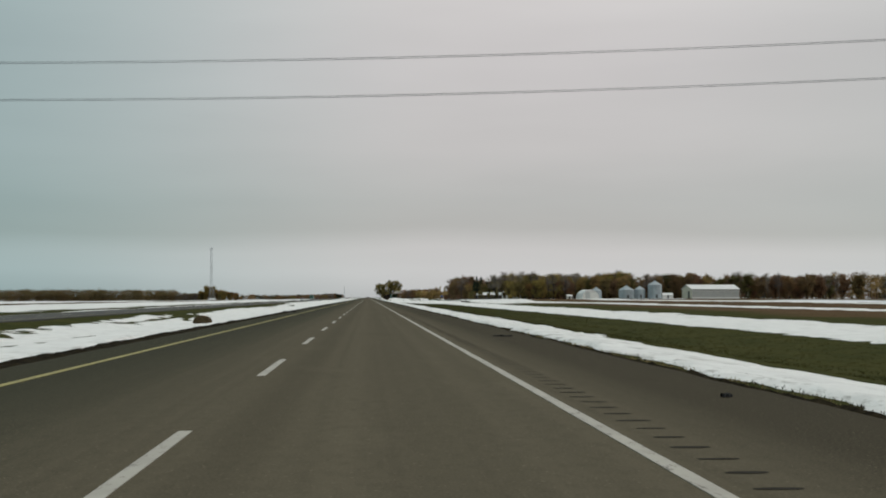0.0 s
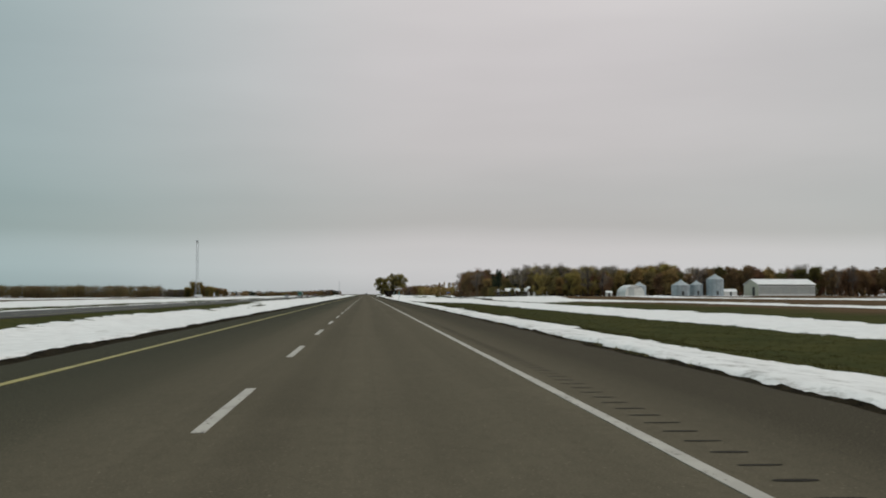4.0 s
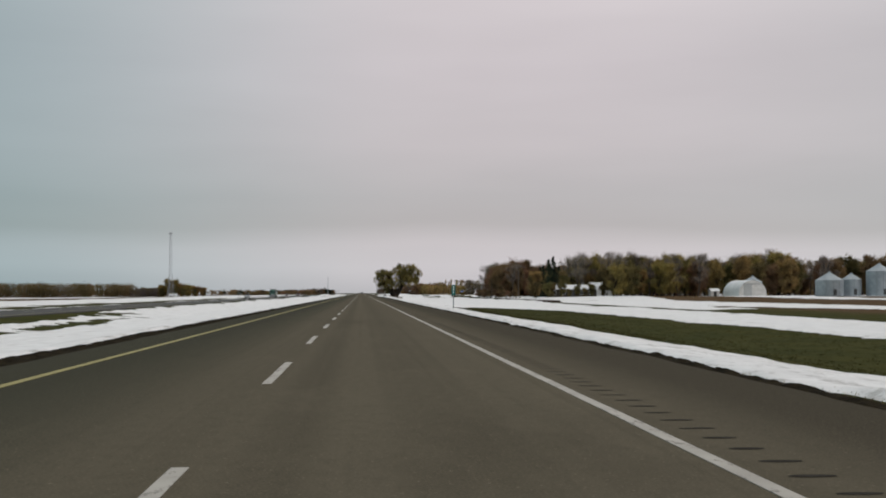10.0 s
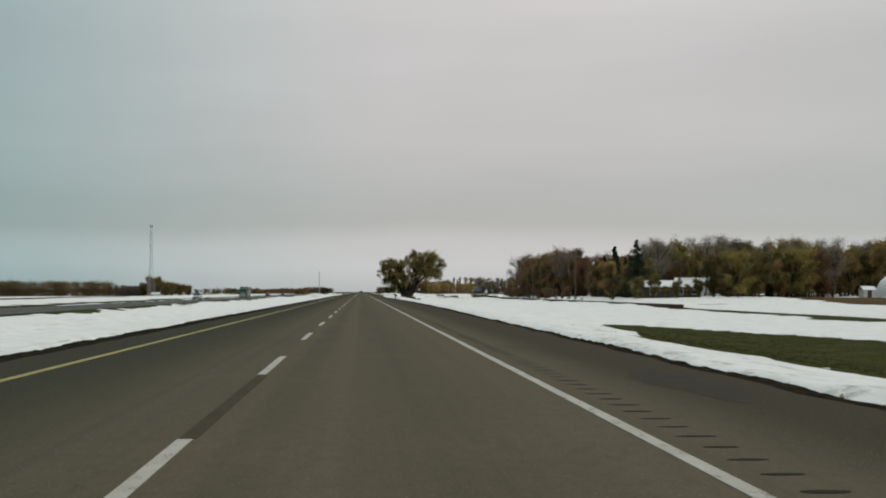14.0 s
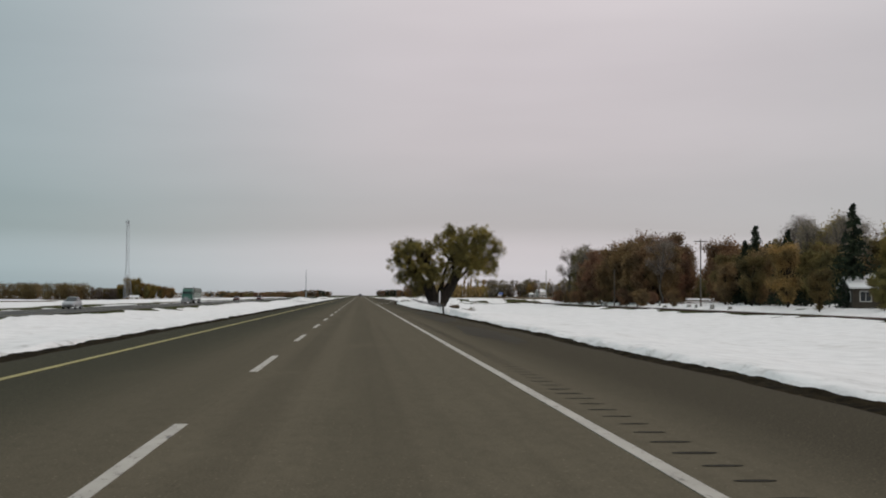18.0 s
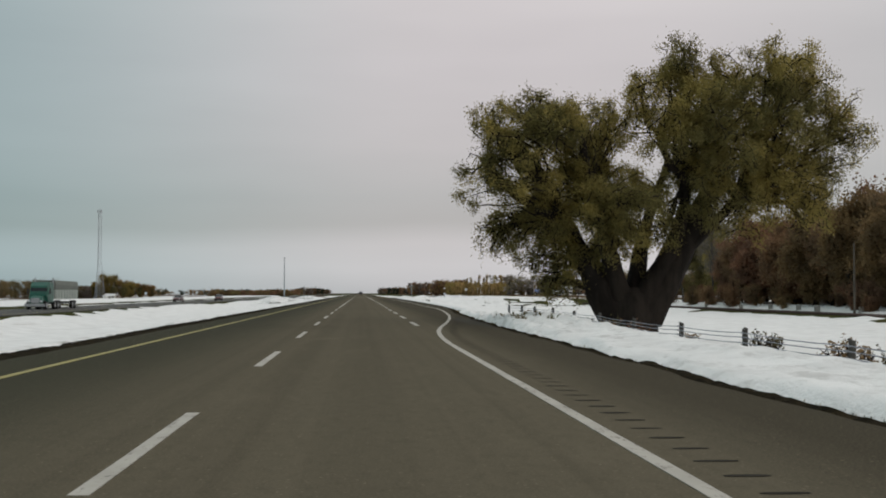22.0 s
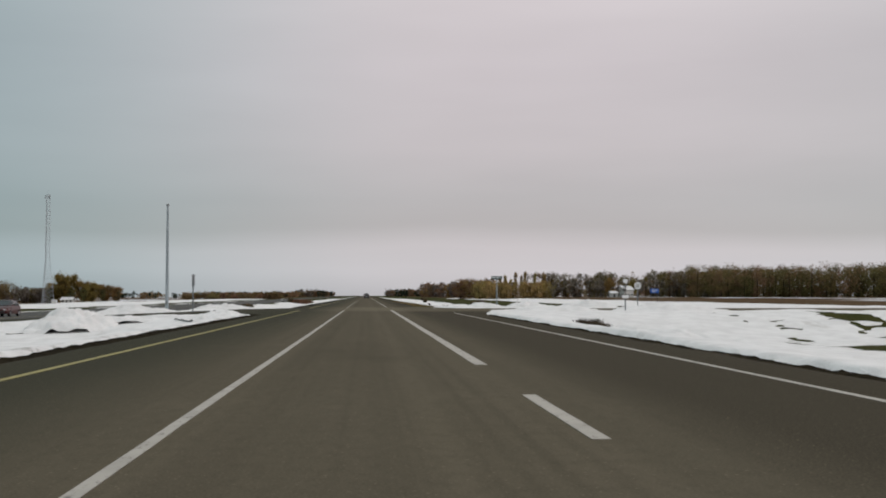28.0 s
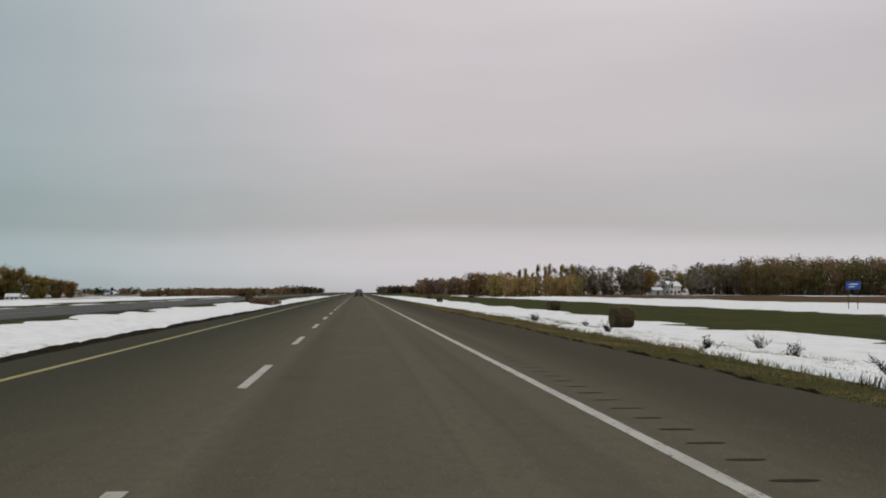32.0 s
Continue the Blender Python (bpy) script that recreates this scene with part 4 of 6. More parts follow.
def tree_proto(name, seed, height, radius, leaf, label, category="tree", leaves=1500, size=(0.34, 0.22), low=0.34, clumps=13, bark=BARK, trunk=0.2):
    """A tree with its trunk and crown, kept as the pattern for its copies."""
    rng = np.random.default_rng(seed)
    limbs, places = grow(rng, (0, 0, 0.52 * height), trunk, round_clumps(rng, height, radius, low, clumps), leaves)
    e = thing(name, (0, 0, -50), label, category)
    part("trunk", tubes_mesh("trunk", limbs, bark, 5), e)
    part("crown", quads_mesh("crown", cards(places, rng, *size), leaf), e)
    return e


def spruce_proto(seed, height, radius):
    rng = np.random.default_rng(seed)
    e = thing("spruce_tree", (0, 0, -50), "dark green spruce tree at the edge of the grove", "tree")
    part("trunk", tubes_mesh("trunk", [(np.array([(0, 0, -0.3), (0, 0, height * 0.5), (0, 0, height)]), (0.22, 0.13, 0.02))], BARK, 6), e)
    pts = []
    for k in range(30):
        z = height * (0.10 + 0.88 * k / 29)
        rr = radius * (1 - (k / 30) ** 1.15) * rng.uniform(0.8, 1.12)
        for b in range(max(5, int(20 * (1 - k / 32)))):
            g = rng.uniform(0, 2 * math.pi)
            for q in np.linspace(0.15, 1, 6):
                m = rr * q
                for _ in range(2):
                    pts.append((m * math.cos(g) + rng.normal(0, 0.1), m * math.sin(g) + rng.normal(0, 0.1), z - 0.28 * m + rng.normal(0, 0.08)))
    part("crown", quads_mesh("crown", cards(np.array(pts), rng, 0.55, 0.22, 0.6), LEAF_SPRUCE), e)
    return e


def poplar_proto(seed, height):
    rng = np.random.default_rng(seed)
    cl = [(rng.normal(0, 0.25), rng.normal(0, 0.25), height * z, 0.9 * (1.1 - 0.6 * abs(z - 0.5))) for z in np.linspace(0.16, 0.95, 12)]
    limbs, places = grow(rng, (0, 0, height * 0.85), 0.16, cl, 4500)
    e = thing("poplar_tree", (0, 0, -50), "tall narrow poplar with thin yellow leaves", "tree")
    part("trunk", tubes_mesh("trunk", limbs, BARK_PALE, 5), e)
    part("crown", quads_mesh("crown", cards(places, rng, 0.32, 0.2), LEAF_BRIGHT), e)
    return e


def plant(proto, x, y, scale, turn, label="", group=""):
    ob = copy_thing(proto, pose(x, y, float(gz(x, y)) - 0.05, 0, 0, turn))
    ob.scale = (scale, scale, scale)
    if label:
        ob["label"] = label
    if group:
        ob["group"] = group
    return ob


def drop_proto(e):
    for o in (*e.children_recursive, e):
        bpy.data.objects.remove(o)


# ---- the big willow that leans over the shoulder ----
wr = np.random.default_rng(5)
willow = thing("willow_tree", (13.3, 696.2, float(gz(13.3, 696.2)) - 0.05), "huge many-stemmed old willow with yellow-green leaves beside the shoulder", "tree")
LOW_BOUGHS = [(-5.2, 0.4, 9.2, 1.5), (-3.9, -1.5, 8.9, 1.2), (-6.3, 0.2, 9.0, 1.0), (-4.4, 0.6, 10.0, 0.9), (-6.6, 0.3, 7.3, 1.2), (-5.4, -1.0, 7.4, 1.3), (-2.7, 0.8, 7.2, 1.5), (-3.9, 0.0, 6.2, 1.2),
            (-5.3, 1.4, 4.9, 1.1), (-6.2, 1.0, 4.6, 0.7), (-3.9, 2.0, 3.6, 0.8), (-3.3, 1.2, 2.5, 0.7), (-2.6, 0.5, 3.6, 0.9), (-2.0, -1.4, 5.4, 1.5), (-3.2, 2.0, 5.4, 1.2), (-1.0, 1.0, 5.0, 1.1), (-0.6, -2.4, 5.6, 1.2)]
MID_BOUGHS = [(-1.3, 0.6, 9.4, 1.1), (-0.2, -0.6, 10.4, 0.9), (-2.2, -0.2, 8.6, 1.0), (0.6, -1.2, 9.0, 1.2), (1.6, 0.2, 11.9, 0.9), (1.0, 0.8, 10.9, 1.0), (1.3, -0.4, 4.6, 0.7),
              (-1.7, 0.3, 3.6, 0.9), (-0.9, -1.0, 4.4, 0.9), (-1.4, 0.2, 6.9, 1.1), (-3.6, 0.6, 4.6, 1.1), (0.3, 0.8, 4.4, 0.8)]
HIGH_BOUGHS = [(2.6, -1.6, 9.2, 1.6), (4.0, 0.5, 9.6, 1.9), (3.2, 0.4, 11.2, 1.3), (5.0, -0.6, 11.1, 1.4), (4.4, 2.0, 8.2, 1.6), (3.4, -1.2, 7.2, 1.2), (2.4, 1.2, 7.4, 1.2), (6.4, 0.0, 11.2, 1.2), (5.9, -1.6, 9.0, 1.3),
            (7.6, 0.6, 10.8, 1.1), (8.6, 0.2, 9.8, 1.0), (9.2, -0.4, 8.6, 0.8), (7.3, -0.9, 7.4, 1.0), (8.4, 0.8, 6.6, 0.9), (6.6, 0.2, 6.2, 1.0), (7.6, -0.2, 5.6, 0.8), (5.2, 0.2, 6.8, 1.0), (1.0, 2.6, 6.8, 1.2),
            (2.9, -0.8, 5.6, 0.9), (4.7, 0.4, 5.5, 0.9), (5.8, -0.6, 7.9, 1.2)]
W_CLUMPS = [(a * 0.985, b, c, d * 1.02) for a, b, c, d in LOW_BOUGHS + MID_BOUGHS + HIGH_BOUGHS]
stems = [((-0.50, 0, 0.9), (-2.6, 0.2, 4.7), 0.74), ((0.50, 0.1, 1.0), (3.2, 0.0, 5.8), 0.86), ((0.3, 0.4, 1.9), (1.4, 0.8, 6.4), 0.40), ((-0.45, -0.3, 1.7), (-1.5, -0.8, 5.2), 0.48), ((1.6, -0.1, 3.2), (4.6, -0.4, 6.0), 0.34), ((0.45, -0.3, 1.6), (2.3, -0.5, 6.6), 0.46)]
w_limbs, w_places = [], []
stem_paths = []
for a, b, r in stems:
    p = bend(a, b, wr, 0.07, 7, -0.12)
    stem_paths.append((p, r))
    w_limbs.append((p, np.interp(np.linspace(0, 1, 7), [0, 0.12, 1], [r * 1.15, r * 1.05, r * 0.5])))
w_limbs.append((np.array([(0.0, 0, -0.5), (0.02, 0, 0.1), (0.02, 0, 0.7), (0.02, 0, 1.3), (0.05, 0.05, 1.8), (0.05, 0.05, 2.2)]), (1.7, 1.32, 1.18, 1.14, 1.05, 0.5)))
W_LEAVES = 420000
wsum = sum(c[3] ** 2 for c in W_CLUMPS)
for c in W_CLUMPS:
    # the crown leans out over the verge, towards the oncoming traffic
    c = np.array(c) + (0, -0.34 * max(0.0, c[2] - 3), 0, 0)
    ends = [(np.linalg.norm(p[-1] - c[:3]), p, r) for p, r in stem_paths]
    dist, p, r = min(ends, key=lambda q: q[0])
    s = p[-1] if c[2] > 4 else p[3]
    if c[2] < 3:
        s = p[2]
    r0 = r * (0.46 if c[2] > 4 else 0.2)
    main = bend(s, c[:3], wr, 0.04 * dist + 0.05, 8, 0.04 * dist)
    w_limbs.append((main, np.linspace(r0, r0 * 0.16, 8)))
    twigs = []
    for k in range(20):
        u = wr.normal(0, 1, 3)
        u /= np.linalg.norm(u)
        tip = c[:3] + u * c[3] * wr.uniform(0.6, 1.25)
        q = main[wr.integers(2, 8)]
        tw = bend(q, tip, wr, 0.07 * np.linalg.norm(tip - q), 6)
        tw[-2:, 2] -= (0.1, 0.25)
        w_limbs.append((tw, np.linspace(r0 * 0.16, 0.008, 6)))
        twigs.append(tw)
        for k2 in range(3):
            j = wr.integers(2, 6)
            tip2 = tw[j] + wr.normal(0, 0.42, 3) * (0.35 + 0.4 * c[3]) - (0, 0, 0.1)
            tw2 = bend(tw[j], tip2, wr, 0.05, 6)
            w_limbs.append((tw2, np.linspace(0.02, 0.006, 6)))
            twigs.append(tw2)
    n = int(W_LEAVES * c[3] ** 2 / wsum)
    twa = np.stack(twigs)
    # some twigs are thickly leaved, others almost bare
    full = wr.gamma(0.9, 1.0, len(twa)) + 0.05
    pick, along = wr.choice(len(twa), n, p=full / full.sum()), wr.uniform(1.2, 5, n)
    i0 = np.minimum(along.astype(int), 4)
    fr = (along - i0)[:, None]
    w_places.append(twa[pick, i0] * (1 - fr) + twa[pick, i0 + 1] * fr + wr.normal(0, 0.15, (n, 3)))
for p, r in stem_paths:
    c = np.array(min(W_CLUMPS, key=lambda q: np.linalg.norm(p[-1] - np.array(q[:3])))) + (0, -1.4, 0, 0)
    up = p[-1] + (p[-1] - p[-3]) * 0.8
    w_limbs.append((np.stack([p[-2], p[-1], (p[-1] + up) / 2 + (0.1, 0, 0.1), up, up * 0.6 + c[:3] * 0.4, up * 0.35 + c[:3] * 0.65]), np.linspace(r * 0.5, 0.05, 6)))
part("trunk", tubes_mesh("trunk", w_limbs, BARK, 7), willow, "dark fissured trunks and spreading limbs")
part("crown", quads_mesh("crown", cards(np.concatenate(w_places), wr, 0.095, 0.042, 0.5), LEAF_WILLOW), willow)

# ---- patterns for the woods ----
OAKS = [tree_proto("oak_tree", 20 + i, 12.0 + i * 0.5, 4.2, LEAF_OAK, "bushy oak with russet autumn leaves in the grove", leaves=15000, low=0.10, clumps=24) for i in range(3)]
OLIVES = [tree_proto("ash_tree", 30 + i, 12.5, 3.8, LEAF_GREEN, "broad tree with dull olive leaves in the wood", leaves=12000, low=0.12, clumps=20) for i in range(2)]
YELLOWS = [tree_proto("elm_tree", 40 + i, 13.0, 4.0, LEAF_YELLOW, "tree with thinning yellow leaves in the wood", leaves=11000, low=0.12, clumps=20) for i in range(2)]
BARES = [tree_proto("bare_tree", 50 + i, 14.0, 3.6, LEAF_GREY, "tall bare grey tree rising from the wood", leaves=3600, size=(0.55, 0.04), low=0.35, clumps=16, bark=BARK_PALE, trunk=0.17) for i in range(2)]
GOLDS = [tree_proto("maple_tree", 60, 13.5, 6.2, LEAF_GOLD, "round tree with orange-gold leaves standing in the field", leaves=20000, size=(0.42, 0.30), low=0.10, clumps=30)]
SHRUBS = [tree_proto("shrub", 66 + i, 3.2, 1.9, LEAF_OAK, "low brown shrub at the edge of the wood", "shrub", leaves=2600, size=(0.2, 0.12), low=0.10, clumps=9, trunk=0.07) for i in range(2)]
SPRUCES = [spruce_proto(70, 13.0, 4.1), spruce_proto(71, 12.0, 3.7)]
POPLARS = [poplar_proto(75, 13.0), poplar_proto(76, 14.5)]

tr = random.Random(9)


def wood(n, x0, x1, y0, y1, kinds, s0, s1, group, keep=None, gap=4.0):
    """Scatters n trees of the given kinds over a stretch of the plan."""
    done, tries = [], 0
    while len(done) < n and tries < n * 40:
        tries += 1
        x, y = tr.uniform(x0, x1), tr.uniform(y0, y1)
        if keep and not keep(x, y):
            continue
        if any((x - a) ** 2 + (y - b) ** 2 < gap * gap for a, b in done):
            continue
        done.append((x, y))
        plant(tr.choice(kinds), x, y, tr.uniform(s0, s1), tr.uniform(0, 360), "", group)


# the grove beside the road
def off_ride(x, y):
    """Clear of the open ride between the grove and the farmyard trees."""
    return abs(x - 66 - 0.32 * (y - 740)) > 4.6


wood(60, 63.5, 86, 762, 850, OAKS * 5 + OLIVES[:1] + BARES[:1], 0.9, 1.14, "trees of the grove", lambda x, y: (y < 836 or x > 70) and off_ride(x, y), 3.3)
wood(16, 68, 104, 728, 768, OLIVES * 4 + OAKS[:1], 0.66, 0.84, "trees of the grove", off_ride)
wood(24, 86, 130, 772, 850, OAKS + OLIVES + YELLOWS, 0.95, 1.15, "trees of the grove", off_ride)
for x, y, s in ((75.6, 735, 1.24), (80.5, 742, 0.98), (101, 733, 0.9), (70.8, 727, 0.9), (78.5, 728, 1.0), (85.0, 732, 1.1), (91.0, 728, 0.9), (73.5, 722, 0.8)):
    plant(tr.choice(SPRUCES), x, y, s, tr.uniform(0, 360), "", "trees of the grove")
for x, y, s in ((67.0, 674, 1.08), (67.5, 698, 0.92)):
    plant(tr.choice(SPRUCES), x, y, s, tr.uniform(0, 360), "", "trees of the farmyard")
wood(11, 80, 110, 650, 700, YELLOWS * 2 + OLIVES, 0.7, 0.92, "trees of the farmyard")
plant(YELLOWS[1], 63.7, 689, 0.74, 40, "broad tree with yellow-green leaves at the farmyard edge", "trees of the farmyard")
plant(OLIVES[0], 67.0, 684, 0.66, 120, "", "trees of the farmyard")
wood(10, 66, 78, 690, 730, OLIVES * 2 + OAKS[:1], 0.62, 0.82, "trees of the farmyard", off_ride)
wood(14, 84, 122, 690, 726, YELLOWS + OLIVES, 0.75, 0.95, "trees of the farmyard", lambda x, y: not (86 < x < 100 and 706 < y < 720))
wood(16, 80, 126, 690, 730, BARES, 1.0, 1.2, "trees of the farmyard", lambda x, y: not (86 < x < 100 and 706 < y < 720))
for x, y, s in ((64.0, 660, 0.4), (84.5, 660, 0.7), (59.8, 668, 0.45), (86.5, 664, 0.85), (72.4, 659, 0.34), (77, 658, 0.36), (67.5, 660, 0.46), (74.5, 657, 0.26), (88, 658, 0.8), (69, 655, 0.24), (62, 655, 0.42)):
    plant(OLIVES[1], x, y, s, tr.uniform(0, 360), "young tree with olive leaves beside the farmhouse", "trees of the farmyard")
for x, y, s in ((67, 785, 1.24), (70.5, 793, 1.32), (74, 785, 1.24), (66, 798, 1.22), (68, 776, 1.1)):
    plant(OAKS[int(x) % 3], x, y, s, 50 * x, "", "trees of the grove")
plant(OLIVES[0], 68.5, 862, 1.15, 10, "", "trees of the grove")
plant(YELLOWS[0], 68.5, 853, 1.0, 70, "", "trees of the grove")
plant(BARES[1], 66.0, 848, 1.15, 310, "", "trees of the grove")
plant(BARES[0], 65.5, 840, 1.1, 110, "", "trees of the grove")
plant(OLIVES[1], 71, 866, 1.3, 33, "", "trees of the grove")
plant(BARES[1], 68.6, 869, 1.28, 200, "half-bare tree at the end of the grove", "trees of the grove")
plant(BARES[0], 65.4, 867, 1.2, 40, "half-bare tree at the end of the grove", "trees of the grove")
# the wood behind the farmyard
wood(40, 96, 172, 712, 745, YELLOWS * 4 + OLIVES * 2 + OAKS[:1], 0.98, 1.26, "trees behind the farm")
wood(34, 92, 180, 735, 768, BARES * 2 + YELLOWS, 1.22, 1.42, "trees behind the farm", None, 3.4)
wood(46, 165, 330, 718, 756, OAKS * 2 + BARES + OLIVES + YELLOWS[:1], 1.1, 1.35, "trees behind the farm")
wood(30, 110, 340, 758, 800, OAKS * 2 + BARES * 2 + YELLOWS, 1.1, 1.35, "trees behind the farm")
for k in range(46):
    x, y = tr.uniform(59, 68), tr.uniform(735, 872)
    plant(tr.choice(SHRUBS), x, y, tr.uniform(0.5, 1.15), tr.uniform(0, 360), "", "shrubs by the grove")


def far_wood(name, spots, materials, label, rng, cards_each=420, size=0.95):
    """A distant belt of trees, joined: many clumped leaves over short trunks."""
    empty = thing(name, (0, 0, 0), label, "wood", kind="stuff")
    limbs, groups = [], [[] for _ in materials]
    for x, y, hgt, rad in spots:
        z0 = float(gz(x, y)) - 0.2
        limbs.append((np.array([(x, y, z0), (x + rng.normal(0, 0.2), y, z0 + hgt * 0.55), (x, y, z0 + hgt * 0.85)]), (0.22, 0.14, 0.04)))
        c = np.array(round_clumps(rng, hgt, rad, 0.05, 14))
        k = rng.integers(0, len(c), cards_each)
        u = rng.normal(0, 1, (cards_each, 3))
        u /= np.linalg.norm(u, axis=1, keepdims=True)
        p = c[k, :3] + u * c[k, 3:4] * rng.uniform(0.3, 1.15, (cards_each, 1))
        groups[rng.integers(0, len(materials))].append(cards(p + (x, y, z0), rng, size, size * 0.7))
    part("trunks", tubes_mesh("trunks", limbs, BARK, 4), empty)
    for g, mt in zip(groups, materials):
        if g:
            part("crowns", quads_mesh("crowns", np.concatenate(g), mt), empty)
    return empty


fr_ = np.random.default_rng(77)


def belt(n, pa, pb, depth, h0, h1, rad):
    out = []
    for k in range(n):
        t = fr_.uniform()
        x, y = pa[0] + (pb[0] - pa[0]) * t, pa[1] + (pb[1] - pa[1]) * t + fr_.uniform(0, depth)
        out.append((x, y, fr_.uniform(h0, h1), rad * fr_.uniform(0.8, 1.2)))
    return out


far_wood("distant_wood", belt(150, (100, 815), (430, 770), 40, 14, 19, 6), [LEAF_OAK, LEAF_YELLOW, LEAF_GREEN, LEAF_GREY], "autumn wood behind the farmyard", fr_)
far_wood("distant_wood", belt(220, (330, 735), (900, 560), 60, 15, 21, 6.5), [LEAF_OAK, LEAF_GREEN, LEAF_YELLOW], "autumn wood beyond the farm fields", fr_)
far_wood("distant_wood", belt(480, (205, 1500), (540, 1320), 55, 14.5, 20.5, 8.0), [LEAF_OAK, LEAF_GREEN, LEAF_GREEN], "long autumn wood behind the ploughed field", fr_, 620, 0.8)
far_wood("distant_wood", belt(110, (112, 1560), (222, 1525), 40, 11, 18, 5.0), [LEAF_GREY, LEAF_GREY, LEAF_OAK, LEAF_GREEN], "bare grey trees round a white farmhouse", fr_)
far_wood("distant_wood", belt(420, (-760, 1800), (-300, 1775), 50, 16.0, 19.0, 9), [LEAF_OAK, LEAF_GREEN, LEAF_GREEN], "low dark wood across the opposite fields", fr_, 520, 0.85)
far_wood("distant_wood", belt(36, (-300, 1785), (-262, 1775), 40, 11, 14, 5), [LEAF_GREY, LEAF_GREEN], "thin bare hedge between wood and farmyard", fr_)
far_wood("distant_wood", belt(50, (-130, 1640), (-58, 1600), 60, 2.2, 5.2, 3.2), [LEAF_OAK, LEAF_OAK, LEAF_GREEN], "rust-brown scrub in the fields", fr_)
far_wood("distant_wood", belt(50, (-220, 2300), (-80, 2200), 150, 5.5, 7.5, 7), [LEAF_OAK, LEAF_GREEN, LEAF_SPRUCE], "far dark trees beyond the opposite road", fr_, 90, 2.2)
far_wood("distant_wood", belt(22, (-92, 2350), (-48, 2250), 120, 6, 11, 5), [LEAF_OAK, LEAF_SPRUCE, LEAF_GREY], "dark clumps of trees beside the far highway", fr_, 110, 1.8)
far_wood("brown_scrub", belt(9, (-21, 1192), (-15, 1188), 10, 0.8, 1.5, 1.6), [LEAF_OAK], "rust-brown weeds and brush in the median", fr_, 260, 0.4)
far_wood("distant_wood", belt(70, (-260, 3600), (-80, 3400), 300, 9, 14, 11), [LEAF_OAK, LEAF_SPRUCE], "trees on the horizon", fr_, 80, 3.6)
far_wood("distant_wood", belt(150, (-1500, 3300), (-250, 3200), 200, 9, 13, 13), [LEAF_OAK, LEAF_SPRUCE], "long dark treeline on the horizon", fr_, 70, 4.5)
far_wood("distant_wood", belt(80, (66, 2050), (118, 1840), 130, 11, 17, 6.5), [LEAF_OAK, LEAF_GREY, LEAF_GOLD], "mixed far trees beside the highway", fr_, 110, 1.8)
far_wood("distant_wood", belt(60, (42, 3000), (95, 2500), 400, 9, 13, 8), [LEAF_OAK, LEAF_SPRUCE, LEAF_GREY], "trees on the horizon", fr_, 80, 3.2)
far_wood("distant_wood", belt(120, (330, 3000), (1500, 2800), 300, 10, 15, 12), [LEAF_OAK, LEAF_GREEN], "long dark treeline on the horizon", fr_, 70, 4.2)
# yellow thicket with its row of poplars
far_wood("yellow_thicket", belt(60, (66, 1480), (110, 1475), 26, 8, 11.5, 4), [LEAF_BRIGHT, LEAF_BRIGHT, LEAF_YELLOW], "yellowing willow thicket", fr_, 320, 0.7)
far_wood("orange_thicket", belt(24, (60, 1545), (84, 1535), 20, 11, 14.5, 4), [LEAF_OAK, LEAF_OAK, LEAF_GOLD], "orange autumn thicket", fr_, 320, 0.75)
for x, s in ((83, 0.95), (86.2, 1.0), (88.5, 0.84), (92, 1.02), (95.5, 0.9), (98, 1.05), (103.5, 1.0), (108.5, 1.1)):
    plant(tr.choice(POPLARS), x, 1500 + tr.uniform(-6, 6), s * 1.12, tr.uniform(0, 360), "", "row of poplars")
for k in range(9):
    if k in (3, 4):
        continue
    plant(tr.choice(BARES + YELLOWS[:1]), 140 + 4.6 * k + tr.uniform(-1, 1), 1497 + tr.uniform(-5, 5), tr.uniform(0.55, 0.95), tr.uniform(0, 360), "", "trees round the white farmhouse")
for x, y, k in ((154.0, 1482, 0.62), (162.0, 1481, 0.7), (165.5, 1484, 0.8), (150.0, 1480, 0.55)):
    plant(BARES[0], x, y, k, 50 * x, "", "trees round the white farmhouse")
# the gold trees and farmyard across the opposite road
for x, y, s in ((-243, 1766, 1.72), (-230, 1772, 1.3), (-222, 1762, 1.15), (-212, 1768, 1.05), (-204, 1770, 0.9), (-254, 1774, 1.2)):
    plant(GOLDS[0], x, y, s, tr.uniform(0, 360), "", "gold trees by the tower")
for x, y, s in ((-256, 1768, 1.0), (-237, 1756, 1.0), (-226, 1754, 0.9), (-212, 1758, 0.85), (-200, 1760, 0.7)):
    plant(OLIVES[0], x, y, s, tr.uniform(0, 360), "", "gold trees by the tower")
for e in OAKS + OLIVES + YELLOWS + BARES + GOLDS + SHRUBS + SPRUCES + POPLARS:
    drop_proto(e)

# ================= farm =================


